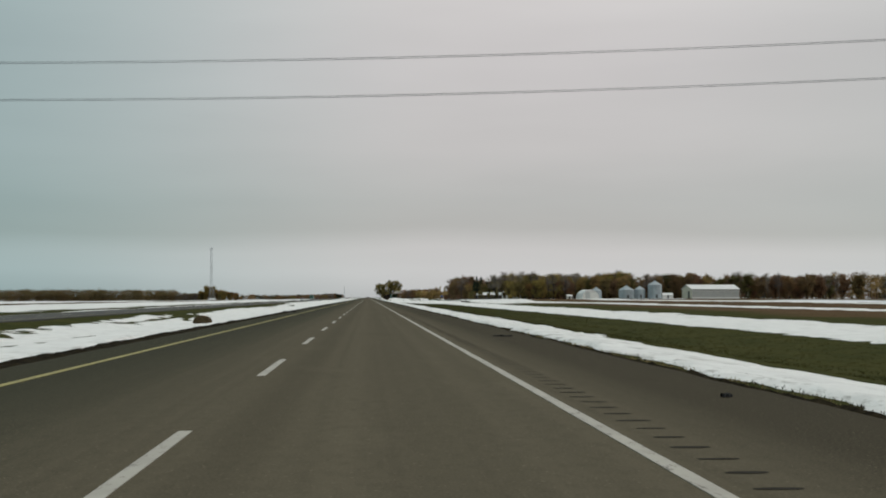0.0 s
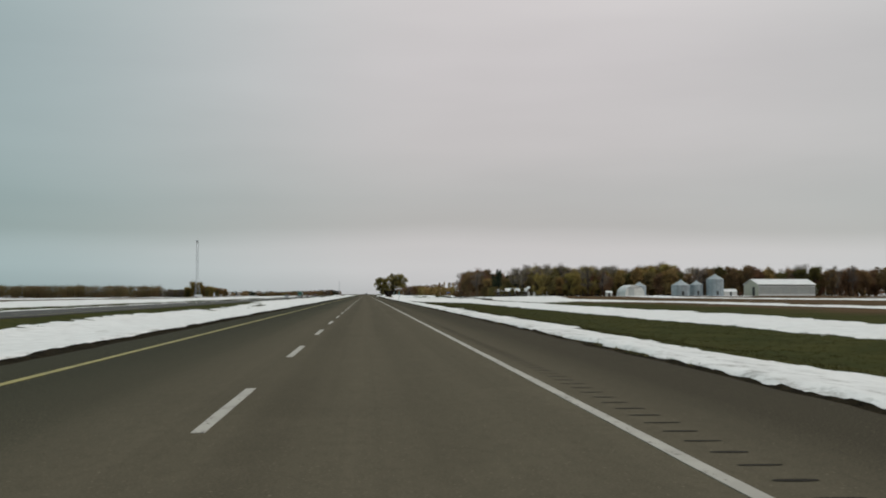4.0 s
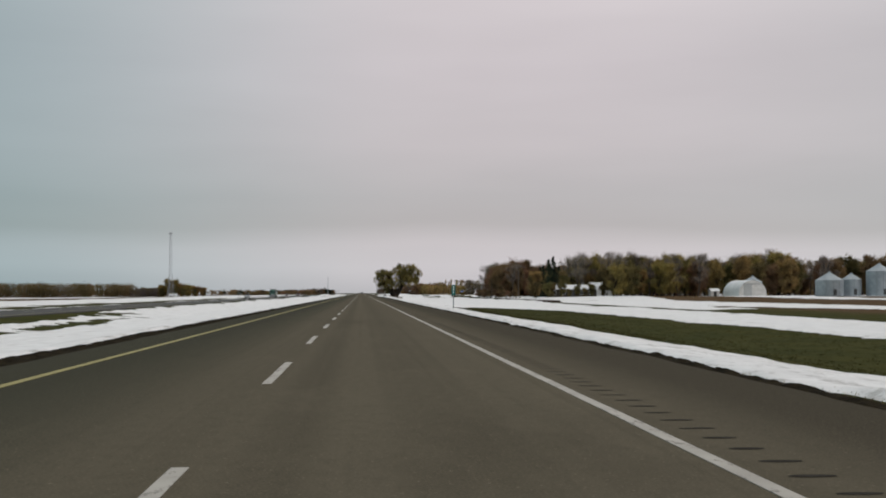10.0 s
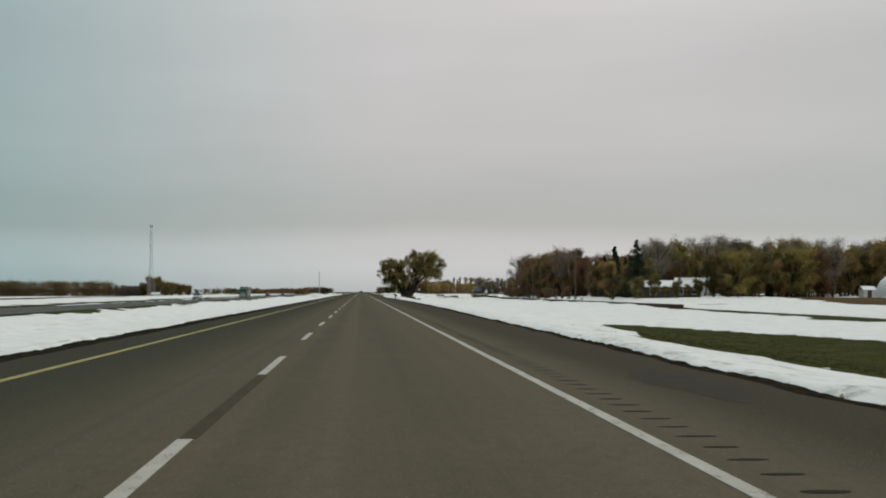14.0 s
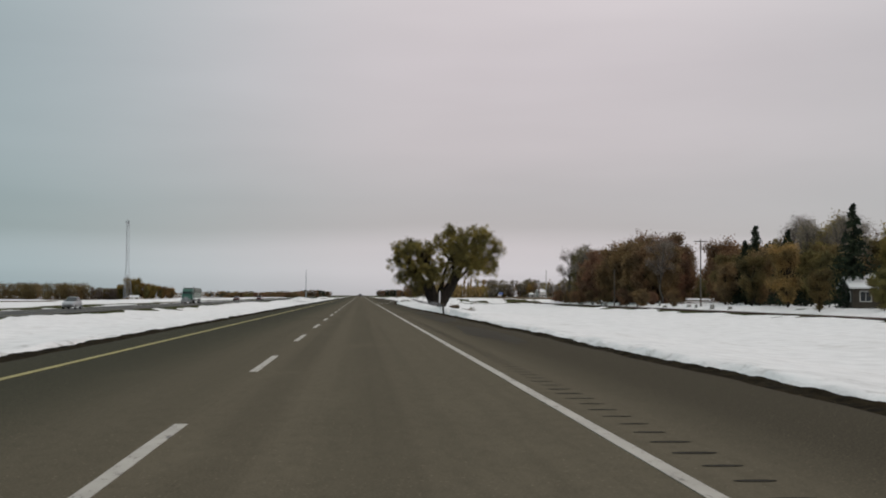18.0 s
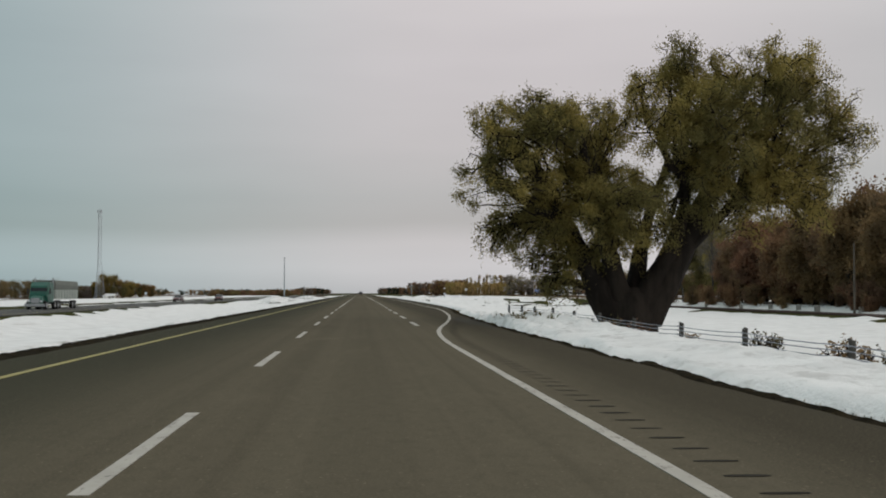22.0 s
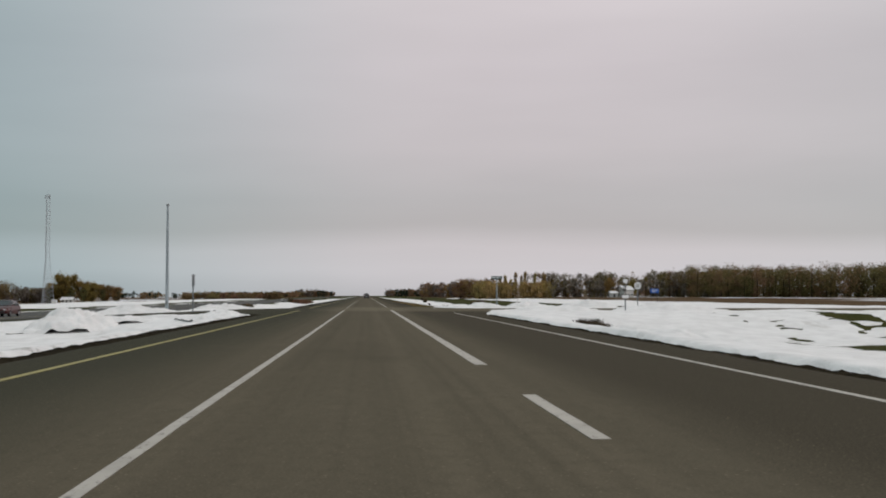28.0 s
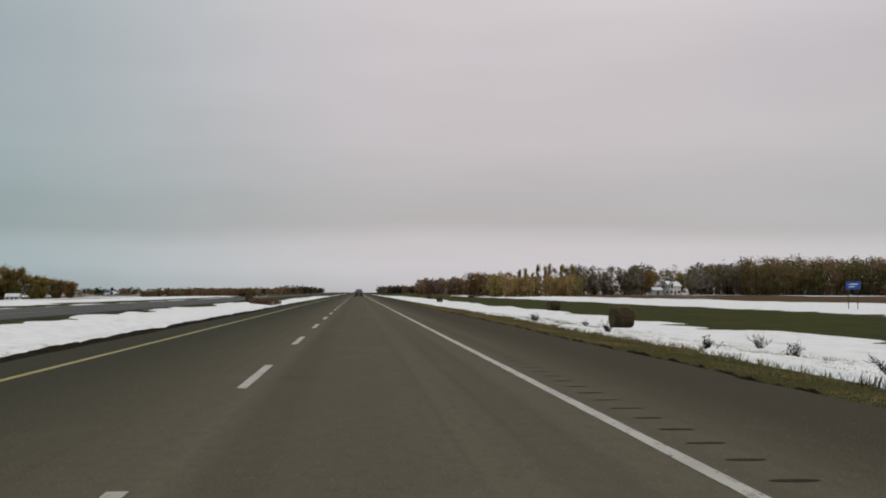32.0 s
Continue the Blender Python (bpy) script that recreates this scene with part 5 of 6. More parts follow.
def machine_shed():
    """Long steel shed with a low gable roof; local x along its length."""
    e = thing("machine_shed", (206.5, 664, float(gz(206, 664)) - 0.1), "long cream steel machine shed with a white roof", "shed", turn=1)
    L, W, H, R = 28.5, 20.0, 5.6, 8.2
    bm = bmesh.new()
    box(bm, -L / 2, L / 2, -W / 2, W / 2, 0, H)
    part("wall", bm_mesh("wall", bm, SIDING_GREY), e)
    ov = 0.5
    for s in (-1, 1):
        v = [(-L / 2 - ov, s * (W / 2 + ov), H - 0.15), (L / 2 + ov, s * (W / 2 + ov), H - 0.15), (L / 2 + ov, 0, R), (-L / 2 - ov, 0, R)]
        v += [(a, b, c + 0.18) for a, b, c in v]
        part("roof_panel", mesh_of("roof_panel", v, [(0, 1, 2, 3), (4, 5, 6, 7), (0, 1, 5, 4), (1, 2, 6, 5), (2, 3, 7, 6), (3, 0, 4, 7)], ROOF_WHITE), e)
    for s in (-1, 1):
        x = s * (L / 2 + 0.02)
        v = [(x, -W / 2, 0), (x, W / 2, 0), (x, W / 2, H), (x, 0, R - 0.1), (x, -W / 2, H)]
        v += [(x + s * 0.06, b, c) for a, b, c in v]
        part("gable_wall", mesh_of("gable_wall", v, [(0, 1, 2, 3, 4), (5, 6, 7, 8, 9)] + [(i, (i + 1) % 5, 5 + (i + 1) % 5, 5 + i) for i in range(5)], SIDING_CREAM), e)
    box_part("sliding_door", e, DOOR_DARK, -L / 2 - 0.16, -L / 2 - 0.10, -5.5, -2.2, 0, 4.4)
    box_part("base_trim", e, ROOF_WHITE, -L / 2, L / 2, -W / 2 - 0.06, -W / 2 - 0.004, 0, 0.9)
    box_part("eave_trim", e, ROOF_WHITE, -L / 2, L / 2, -W / 2 - 0.10, -W / 2 - 0.004, H - 1.2, H - 0.9)
    for k in range(8):
        box_part("wall_rib", e, SIDING_CREAM, -L / 2 + 2.2 + k * 4.5, -L / 2 + 2.32 + k * 4.5, -W / 2 - 0.05, -W / 2 - 0.004, 0.9, H - 1.2)


machine_shed()


def grain_bin(x, y, radius, height, label):
    """A corrugated round bin with a conical roof."""
    e = thing("grain_bin", (x, y, float(gz(x, y)) - 0.1), label, "grain bin", "grain bins in the farmyard")
    n, v, fs = 32, [], []
    rings = int(height / 0.22)
    for i in range(rings + 1):
        r = radius + (0.035 if i % 2 else 0.0)
        v += [(r * math.cos(2 * math.pi * k / n), r * math.sin(2 * math.pi * k / n), height * i / rings) for k in range(n)]
    for i in range(rings):
        fs += [(i * n + k, i * n + (k + 1) % n, (i + 1) * n + (k + 1) % n, (i + 1) * n + k) for k in range(n)]
    part("wall", mesh_of("wall", v, fs, GALV, True), e)
    bm = bmesh.new()
    tube(bm, (0, 0, height - 0.05), (0, 0, height + radius * 0.55), radius + 0.15, 0.45, n)
    part("roof", bm_mesh("roof", bm, GALV), e)
    tube_part("roof_cap", e, GALV, (0, 0, height + radius * 0.53), (0, 0, height + radius * 0.53 + 0.5), 0.5, 0.4, 14)
    for k in range(3):
        g = -2.2 + k * 0.5
        tube_part("stiffener", e, STEEL_GREY, ((radius + 0.05) * math.cos(g), (radius + 0.05) * math.sin(g), 0), ((radius + 0.05) * math.cos(g), (radius + 0.05) * math.sin(g), height), 0.05, 0.05, 6)
    box_part("door", e, DOOR_DARK, -0.5, 0.5, -radius - 0.09, -radius + 0.2, 0.5, 2.3)


grain_bin(150.2, 641, 4.3, 5.2, "squat corrugated steel grain bin in the farmyard")
grain_bin(158.7, 644, 3.1, 5.4, "corrugated steel grain bin in the farmyard")
grain_bin(167.1, 642, 4.0, 8.0, "tall corrugated steel grain bin with a conical roof")
grain_bin(142.5, 690, 3.4, 5.2, "corrugated steel grain bin behind the white hut")


def quonset():
    e = thing("quonset_hut", (134.0, 674, float(gz(131, 674)) - 0.1), "white round-roofed quonset hut in the farmyard", "hut", turn=8)
    n, L, r, ht = 18, 12.0, 5.2, 5.6
    v, fs = [], []
    arc = [(r * math.cos(math.pi * k / n), ht * math.sin(math.pi * k / n) ** 0.8) for k in range(n + 1)]
    m = 26
    for i in range(m + 1):
        s = 1.0 + (0.008 if i % 2 else 0)
        v += [(a * s, -L / 2 + L * i / m, b * s) for a, b in arc]
    for i in range(m):
        fs += [(i * (n + 1) + k, i * (n + 1) + k + 1, (i + 1) * (n + 1) + k + 1, (i + 1) * (n + 1) + k) for k in range(n)]
    part("arched_roof", mesh_of("arched_roof", v, fs, ROOF_WHITE, True), e)
    for s in (-1, 1):
        y = s * (L / 2 - 0.15)
        w = [(a * 0.99, y, b * 0.99) for a, b in arc] + [(a * 0.99, y + s * 0.1, b * 0.99) for a, b in arc]
        k = n + 1
        part("end_wall", mesh_of("end_wall", w, [tuple(range(k)), tuple(range(k, 2 * k))] + [(i, i + 1, k + i + 1, k + i) for i in range(n)], SIDING_WHITE), e)
    box_part("door", e, SIDING_GREY, -3.4, -0.4, -L / 2 - 0.08, -L / 2 + 0.1, 0, 4.2, label="grey sliding door")
    box_part("door_rail", e, STEEL_GREY, -3.8, 2.6, -L / 2 - 0.12, -L / 2, 4.25, 4.42)


quonset()


def small_shed(x, y, w, d, ht, label, wall=SIDING_WHITE, roof=ROOF_WHITE, turn=0.0):
    e = thing("garden_shed", (x, y, float(gz(x, y)) - 0.05), label, "shed", turn=turn)
    box_part("wall", e, wall, -w / 2, w / 2, -d / 2, d / 2, 0, ht)
    for s in (-1, 1):
        v = [(-w / 2 - 0.2, s * (d / 2 + 0.25), ht - 0.1), (w / 2 + 0.2, s * (d / 2 + 0.25), ht - 0.1), (w / 2 + 0.2, 0, ht + d * 0.3), (-w / 2 - 0.2, 0, ht + d * 0.3)]
        v += [(a, b, c + 0.12) for a, b, c in v]
        part("roof", mesh_of("roof", v, [(0, 1, 2, 3), (4, 5, 6, 7), (0, 1, 5, 4), (1, 2, 6, 5), (2, 3, 7, 6), (3, 0, 4, 7)], roof), e)
    box_part("door", e, DOOR_DARK, -0.5, 0.5, -d / 2 - 0.06, -d / 2 + 0.02, 0, 2.0)
    return e


small_shed(175.4, 646, 6.0, 4.0, 2.0, "low white shed beside the tall grain bin")
small_shed(122.5, 672, 3.0, 2.6, 1.9, "small white shed under the trees")


def house(x, y, w, d, ht, rise, label, turn=0.0, wall=SIDING_WHITE, roof=SHINGLE, wing=True):
    """A farmhouse with gable roof, windows with frames, a door and a chimney; its front faces -y."""
    e = thing("farmhouse", (x, y, float(gz(x, y)) - 0.1), label, "house", turn=turn)
    box_part("wall", e, wall, -w / 2, w / 2, -d / 2, d / 2, 0, ht)
    for s in (-1, 1):
        v = [(-w / 2 - 0.5, s * (d / 2 + 0.5), ht - 0.15), (w / 2 + 0.5, s * (d / 2 + 0.5), ht - 0.15), (w / 2 + 0.5, 0, ht + rise), (-w / 2 - 0.5, 0, ht + rise)]
        v += [(a, b, c + 0.2) for a, b, c in v]
        part("roof", mesh_of("roof", v, [(0, 1, 2, 3), (4, 5, 6, 7), (0, 1, 5, 4), (1, 2, 6, 5), (2, 3, 7, 6), (3, 0, 4, 7)], roof), e)
    for s in (-1, 1):
        g = [(s * (w / 2 - 0.01), -d / 2, ht - 0.02), (s * (w / 2 - 0.01), d / 2, ht - 0.02), (s * (w / 2 - 0.01), 0, ht + rise - 0.05)]
        g += [(a - s * 0.2, b, c) for a, b, c in g]
        part("gable_wall", mesh_of("gable_wall", g, [(0, 1, 2), (3, 4, 5), (0, 1, 4, 3), (1, 2, 5, 4), (2, 0, 3, 5)], wall), e)
    nwin = max(3, int(w / 3.0))
    for k in range(nwin):
        cx = -w / 2 + w * (k + 0.5) / nwin
        if k == nwin // 2:
            box_part("door", e, DOOR_DARK, cx - 0.5, cx + 0.5, -d / 2 - 0.05, -d / 2 + 0.05, 0.2, 2.25)
            continue
        win = box_part("window", e, SIDING_WHITE, cx - 0.75, cx + 0.75, -d / 2 - 0.07, -d / 2 + 0.05, 0.95, 2.35)
        for q in (-1, 1):
            box_part("pane", win, GLASS, cx + q * 0.34 - 0.31, cx + q * 0.34 + 0.31, -d / 2 - 0.085, -d / 2 - 0.06, 1.03, 2.27)
    for k in range(2):
        cy = -d / 4 + k * d / 2
        win = box_part("window", e, SIDING_WHITE, -w / 2 - 0.07, -w / 2 + 0.05, cy - 0.7, cy + 0.7, 0.95, 2.3)
        box_part("pane", win, GLASS, -w / 2 - 0.085, -w / 2 - 0.06, cy - 0.6, cy + 0.6, 1.05, 2.2)
    ch = box_part("chimney", e, CONCRETE, w * 0.18, w * 0.18 + 0.7, 0.3, 1.0, ht + rise * 0.4, ht + rise + 0.9, 0.03)
    return e


house(73.5, 672, 15.5, 8.5, 2.8, 1.3, "single-storey farmhouse half hidden under the trees", turn=-14, wall=SIDING_BROWN, roof=ROOF_WHITE)
small_shed(93, 713, 11, 7, 3.0, "white outbuilding behind the farmhouse", turn=-20)
house(158, 1496, 6.8, 7.0, 4.6, 2.2, "white two-storey farmhouse among bare trees", turn=20, roof=ROOF_WHITE)
small_shed(150, 1493, 5, 4, 2.6, "pale outbuilding beside the white farmhouse", SIDING_GREY)
house(-238, 1752, 9, 7, 2.8, 2.0, "low pale farmhouse below the gold trees", turn=0, roof=ROOF_WHITE)

# ================= towers, poles and wires =================


def lattice_tower(x, y, height, foot, head, label):
    """A three-legged lattice mast with its bracing and antennas."""
    e = thing("lattice_tower", (x, y, float(gz(x, y)) - 0.1), label, "tower")
    rad = lambda z: np.interp(z, [0, height * 0.42, height], [foot, head * 1.2, head])
    legs = [0.4, 0.4 + 2 * math.pi / 3, 0.4 + 4 * math.pi / 3]
    zs = [height * k / 26 for k in range(27)]
    for g in legs:
        bm = bmesh.new()
        for a, b in zip(zs[:-1], zs[1:]):
            tube(bm, (rad(a) * math.cos(g), rad(a) * math.sin(g), a), (rad(b) * math.cos(g), rad(b) * math.sin(g), b), 0.15, 0.15, 6)
        part("leg", bm_mesh("leg", bm, TOWER_HAZED), e)
    bm = bmesh.new()
    for i in range(26):
        a, b = zs[i], zs[i + 1]
        for k in range(3):
            g, q = legs[k], legs[(k + 1) % 3]
            tube(bm, (rad(a) * math.cos(g), rad(a) * math.sin(g), a), (rad(b) * math.cos(q), rad(b) * math.sin(q), b), 0.07, 0.07, 4)
            tube(bm, (rad(b) * math.cos(g), rad(b) * math.sin(g), b), (rad(b) * math.cos(q), rad(b) * math.sin(q), b), 0.07, 0.07, 4)
    part("bracing", bm_mesh("bracing", bm, TOWER_HAZED), e)
    for k in range(3):
        g = legs[k] + 1.0
        box_part("antenna_panel", e, SIGN_BACK, 1.7 * math.cos(g) - 0.3, 1.7 * math.cos(g) + 0.3, 1.7 * math.sin(g) - 0.2, 1.7 * math.sin(g) + 0.2, height - 2.8, height - 0.4, 0.04)
    tube_part("mast_tip", e, TOWER_HAZED, (0, 0, height - 0.5), (0, 0, height + 2.5), 0.12, 0.05, 6)
    box_part("equipment_hut", e, SIDING_WHITE, 4, 7, -2, 2, 0, 2.8)


lattice_tower(-223.0, 1637, 77, 5.2, 1.5, "tall grey lattice radio tower in the fields")


def light_pole(x, y, height):
    e = thing("light_pole", (x, y, float(gz(x, y)) - 0.1), "tall galvanised steel pole in the median snow", "light pole")
    tube_part("concrete_base", e, CONCRETE, (0, 0, 0), (0, 0, 0.55), 0.32, 0.30, 14)
    tube_part("shaft", e, GALV, (0, 0, 0.5), (0, 0, height), 0.17, 0.10, 14)
    tube_part("cap", e, STEEL_GREY, (0, 0, height), (0, 0, height + 0.18), 0.16, 0.13, 12)
    box_part("hand_hole_cover", e, STEEL_GREY, -0.07, 0.07, -0.19, -0.14, 0.9, 1.3)


light_pole(-17.7, 938.4, 10.7)


def utility_pole(x, y, height, label, arms=1, turn=0.0, wood=WOOD_POLE, thick=1.0):
    e = thing("utility_pole", (x, y, float(gz(x, y)) - 0.3), label, "pole", turn=turn)
    tube_part("shaft", e, wood, (0, 0, 0), (0, 0, height), 0.15 * thick, 0.09 * thick, 10)
    for k in range(arms):
        z = height - 0.4 - 1.1 * k
        box_part("crossarm", e, wood, -1.2, 1.2, -0.06, 0.06, z - 0.07, z + 0.07)
        for q in (-1.05, -0.4, 0.4, 1.05):
            tube_part("insulator", e, SIGN_WHITE, (q, 0, z + 0.07), (q, 0, z + 0.25), 0.05, 0.035, 8)
    return e


utility_pole(57.0, 771, 8.4, "weathered wooden pole in front of the grove", 0)
utility_pole(62.0, 725, 12.2, "tall wooden utility pole before the trees")
utility_pole(72.0, 951, 12.4, "tall thick pale pole beside the side road", 0, wood=WOOD_PALE, thick=1.35)


def power_line():
    """Two pairs of conductors that cross the highway between tall poles."""
    y0 = 95.0
    ends = ((-96, y0 + 11.0), (118, y0 - 11.0))
    for (x, y), up in zip(ends, (-1.7, 2.7)):
        e = thing("transmission_pole", (x, y, float(gz(x, y)) - 0.4), "tall wooden transmission pole beside the field", "pole", "transmission poles")
        tube_part("shaft", e, WOOD_POLE, (0, 0, 0), (0, 0, 25 + up), 0.28, 0.16, 12)
        for z in (21.6 + up, 24.4 + up):
            box_part("crossarm", e, WOOD_POLE, -0.1, 0.1, -0.8, 0.8, z - 0.1, z + 0.1)
    for k, (z, dy) in enumerate(((21.5, -0.35), (21.5, 0.35), (24.7, -0.3), (24.7, 0.3))):
        n, pts = 33, []
        for i in range(n):
            t = i / (n - 1)
            sag = 3.6 * 4 * t * (1 - t)
            pts.append((ends[0][0] + (ends[1][0] - ends[0][0]) * t, ends[0][1] + (ends[1][1] - ends[0][1]) * t + dy, z - sag + 4.4 * (t - 0.40)))
        ob = new("power_cable", tubes_mesh("power_cable", [(np.array(pts), [0.022] * n)], CABLE, 5))
        tagged(ob, "thin sagging power cable high across the highway", "cable", "power cables")


power_line()

# ================= signs =================


def post_sign(x, y, w, ht, z0, face, label, turn=0.0, posts=1, round_plate=False, bars=(), bar_mat=None, post_mat=STEEL_GREY):
    """A flat sign on one or two posts; its face looks along -y. bars: x0, x1, z0, z1 from the plate's lower left, as shares."""
    e = thing("road_sign", (x, y, float(gz(x, y)) - 0.1), label, "sign", turn=turn)
    off = [0.0] if posts == 1 else [-w * 0.32, w * 0.32]
    for o in off:
        box_part("post", e, post_mat, o - 0.045, o + 0.045, 0.03, 0.12, 0, z0 + ht * 0.9, 0.01)
    bm = bmesh.new()
    if round_plate:
        m = Matrix.Translation((0, 0, z0 + ht / 2)) @ Matrix.Rotation(math.pi / 2, 4, "X")
        bmesh.ops.create_cone(bm, cap_ends=True, segments=28, radius1=w / 2, radius2=w / 2, depth=0.03, matrix=m)
    else:
        box(bm, -w / 2, w / 2, -0.015, 0.02, z0, z0 + ht, 0.006)
    plate = part("sign_plate", bm_mesh("sign_plate", bm, face), e)
    for a, b, c, d in bars:
        box_part("text_bar", plate, bar_mat or SIGN_WHITE, -w / 2 + a * w, -w / 2 + b * w, -0.022, -0.017, z0 + c * ht, z0 + d * ht)
    return e


post_sign(9.72, 395.0, 0.36, 0.92, 1.47, SIGN_GREEN, "narrow green distance marker on a steel post", bars=((0.34, 0.66, 0.70, 0.84), (0.34, 0.66, 0.46, 0.60), (0.34, 0.66, 0.20, 0.34)))
post_sign(28.8, 936.5, 0.72, 0.72, 2.0, SIGN_WHITE, "round white sign with grey bars on a post", round_plate=True, bars=((0.3, 0.7, 0.58, 0.68), (0.3, 0.7, 0.32, 0.42)), bar_mat=STEEL_GREY)
s = post_sign(21.2, 909.2, 0.5, 0.22, 1.2, SIGN_WHITE, "steel post with two small white plates in the snow")
box_part("sign_plate", s, SIGN_WHITE, -0.16, 0.16, -0.02, 0.02, 2.35, 2.62, 0.005)
post_sign(74.0, 1104, 2.2, 1.15, 3.1, SIGN_BLUE, "blue service sign on two posts in the field", posts=2, post_mat=WOOD_POST, bars=((0.2, 0.8, 0.62, 0.72), (0.2, 0.6, 0.30, 0.40)))
post_sign(-11.4, 913.6, 0.22, 0.9, 2.2, SIGN_BACK, "back of a narrow sign on a post in the crossing", turn=180)


def tee_sign():
    """A long street-name sign fixed across the top of one post."""
    e = thing("street_sign", (14.75, 936.8, float(gz(14.75, 936.8)) - 0.1), "long dark green sign across a tall steel post", "sign")
    tube_part("post", e, GALV, (0, 0.06, 0), (0, 0.06, 2.95), 0.055, 0.055, 10)
    plate = box_part("sign_plate", e, SIGN_DARKGREEN, -0.55, 0.50, -0.02, 0.03, 2.98, 3.30, 0.01)
    box_part("frame_edge", plate, SIGN_WHITE, -0.55, 0.50, -0.028, -0.021, 3.265, 3.295)
    for a, b in ((-0.45, -0.14), (-0.07, 0.20), (0.26, 0.42)):
        box_part("text_bar", plate, SIGN_WHITE, a, b, -0.03, -0.022, 3.08, 3.18)
    box_part("bracket", e, STEEL_GREY, -0.12, 0.12, 0.0, 0.1, 2.85, 3.0)


tee_sign()

# ================= cable guardrail =================


def rail_x(y):
    """Plan of the guardrail, which swings away from the shoulder towards the big tree."""
    return np.interp(y, [606, 620, 650, 690, 720], [7.55, 8.05, 9.2, 9.9, 10.2])


def cable_guardrail():
    e = thing("cable_guardrail", (0, 0, 0), "low guardrail of weathered wooden posts and three steel cables in snow", "guardrail")
    ys = [616.4 + 4.2 * k for k in range(9)] + [655.6 + 5.1 * k for k in range(12)]
    rng = random.Random(4)
    spots = []
    for y in ys:
        x = float(rail_x(y)) + rng.uniform(-0.03, 0.03)
        z = 0.66 - 0.15 * float(smooth(625, 655, y)) + 0.07 * float(smooth(680, 696, y)) + rng.uniform(-0.03, 0.04)
        bm = bmesh.new()
        tube(bm, (x, y, -0.75), (x + rng.uniform(-0.03, 0.03), y + rng.uniform(-0.03, 0.03), z), 0.062, 0.058, 12)
        tube(bm, (x, y, z - 0.004), (x + 0.01, y, z + 0.02), 0.056, 0.04, 12)
        post = part("post", bm_mesh("post", bm, WOOD_POST), e)
        for h in (0.08, 0.17, 0.28):
            box_part("cable_clip", post, STEEL_GREY, x - 0.078, x - 0.050, y - 0.02, y + 0.02, z - h - 0.02, z - h + 0.02)
        spots.append((x - 0.072, y, z))
    # leaning end post and the spring couplings of the cables
    bm = bmesh.new()
    tube(bm, (7.66, 608.5, -0.6), (7.50, 608.2, 0.60), 0.075, 0.068, 12)
    part("end_post", bm_mesh("end_post", bm, WOOD_POST), e, "leaning end post of the guardrail")
    spots.insert(0, (7.42, 608.25, 0.56))
    for h in (0.08, 0.17, 0.28):
        for a, b in zip(spots[:-1], spots[1:]):
            p = [tuple(a[i] + (b[i] - a[i]) * t - (h + 0.03 * 4 * t * (1 - t) if i == 2 else 0) for i in range(3)) for t in np.linspace(0, 1, 5)]
            part("cable", tubes_mesh("cable", [(np.array(p), [0.010] * 5)], WIRE, 6), e)
        p, q = (np.array(spots[0]) * (1 - t) + np.array(spots[1]) * t - (0, 0, h + 0.02) for t in (0.30 + h * 0.3, 0.48 + h * 0.3))
        tube_part("spring_coupling", e, DOOR_DARK, tuple(p), tuple(q), 0.032, 0.032, 8, "black spring coupling on the cable")


cable_guardrail()


def delineator(x, y):
    """A white marker blade standing beside a guardrail post."""
    e = thing("marker_post", (x, y, float(gz(x, y)) - 0.2), "white marker blade beside a guardrail post", "marker post")
    z0 = -float(gz(x, y)) + 0.2
    box_part("stake", e, STEEL_GREY, -0.03, 0.03, 0.0, 0.03, 0, z0 + 0.72, 0.004)
    blade = box_part("blade", e, SIGN_WHITE, -0.052, 0.052, -0.012, 0.0, z0 + 0.62, z0 + 1.56, 0.004)
    box_part("dark_cap", blade, DOOR_DARK, -0.054, 0.054, -0.015, 0.003, z0 + 1.55, z0 + 1.58)


delineator(8.18, 620.75)

# ================= round bales =================


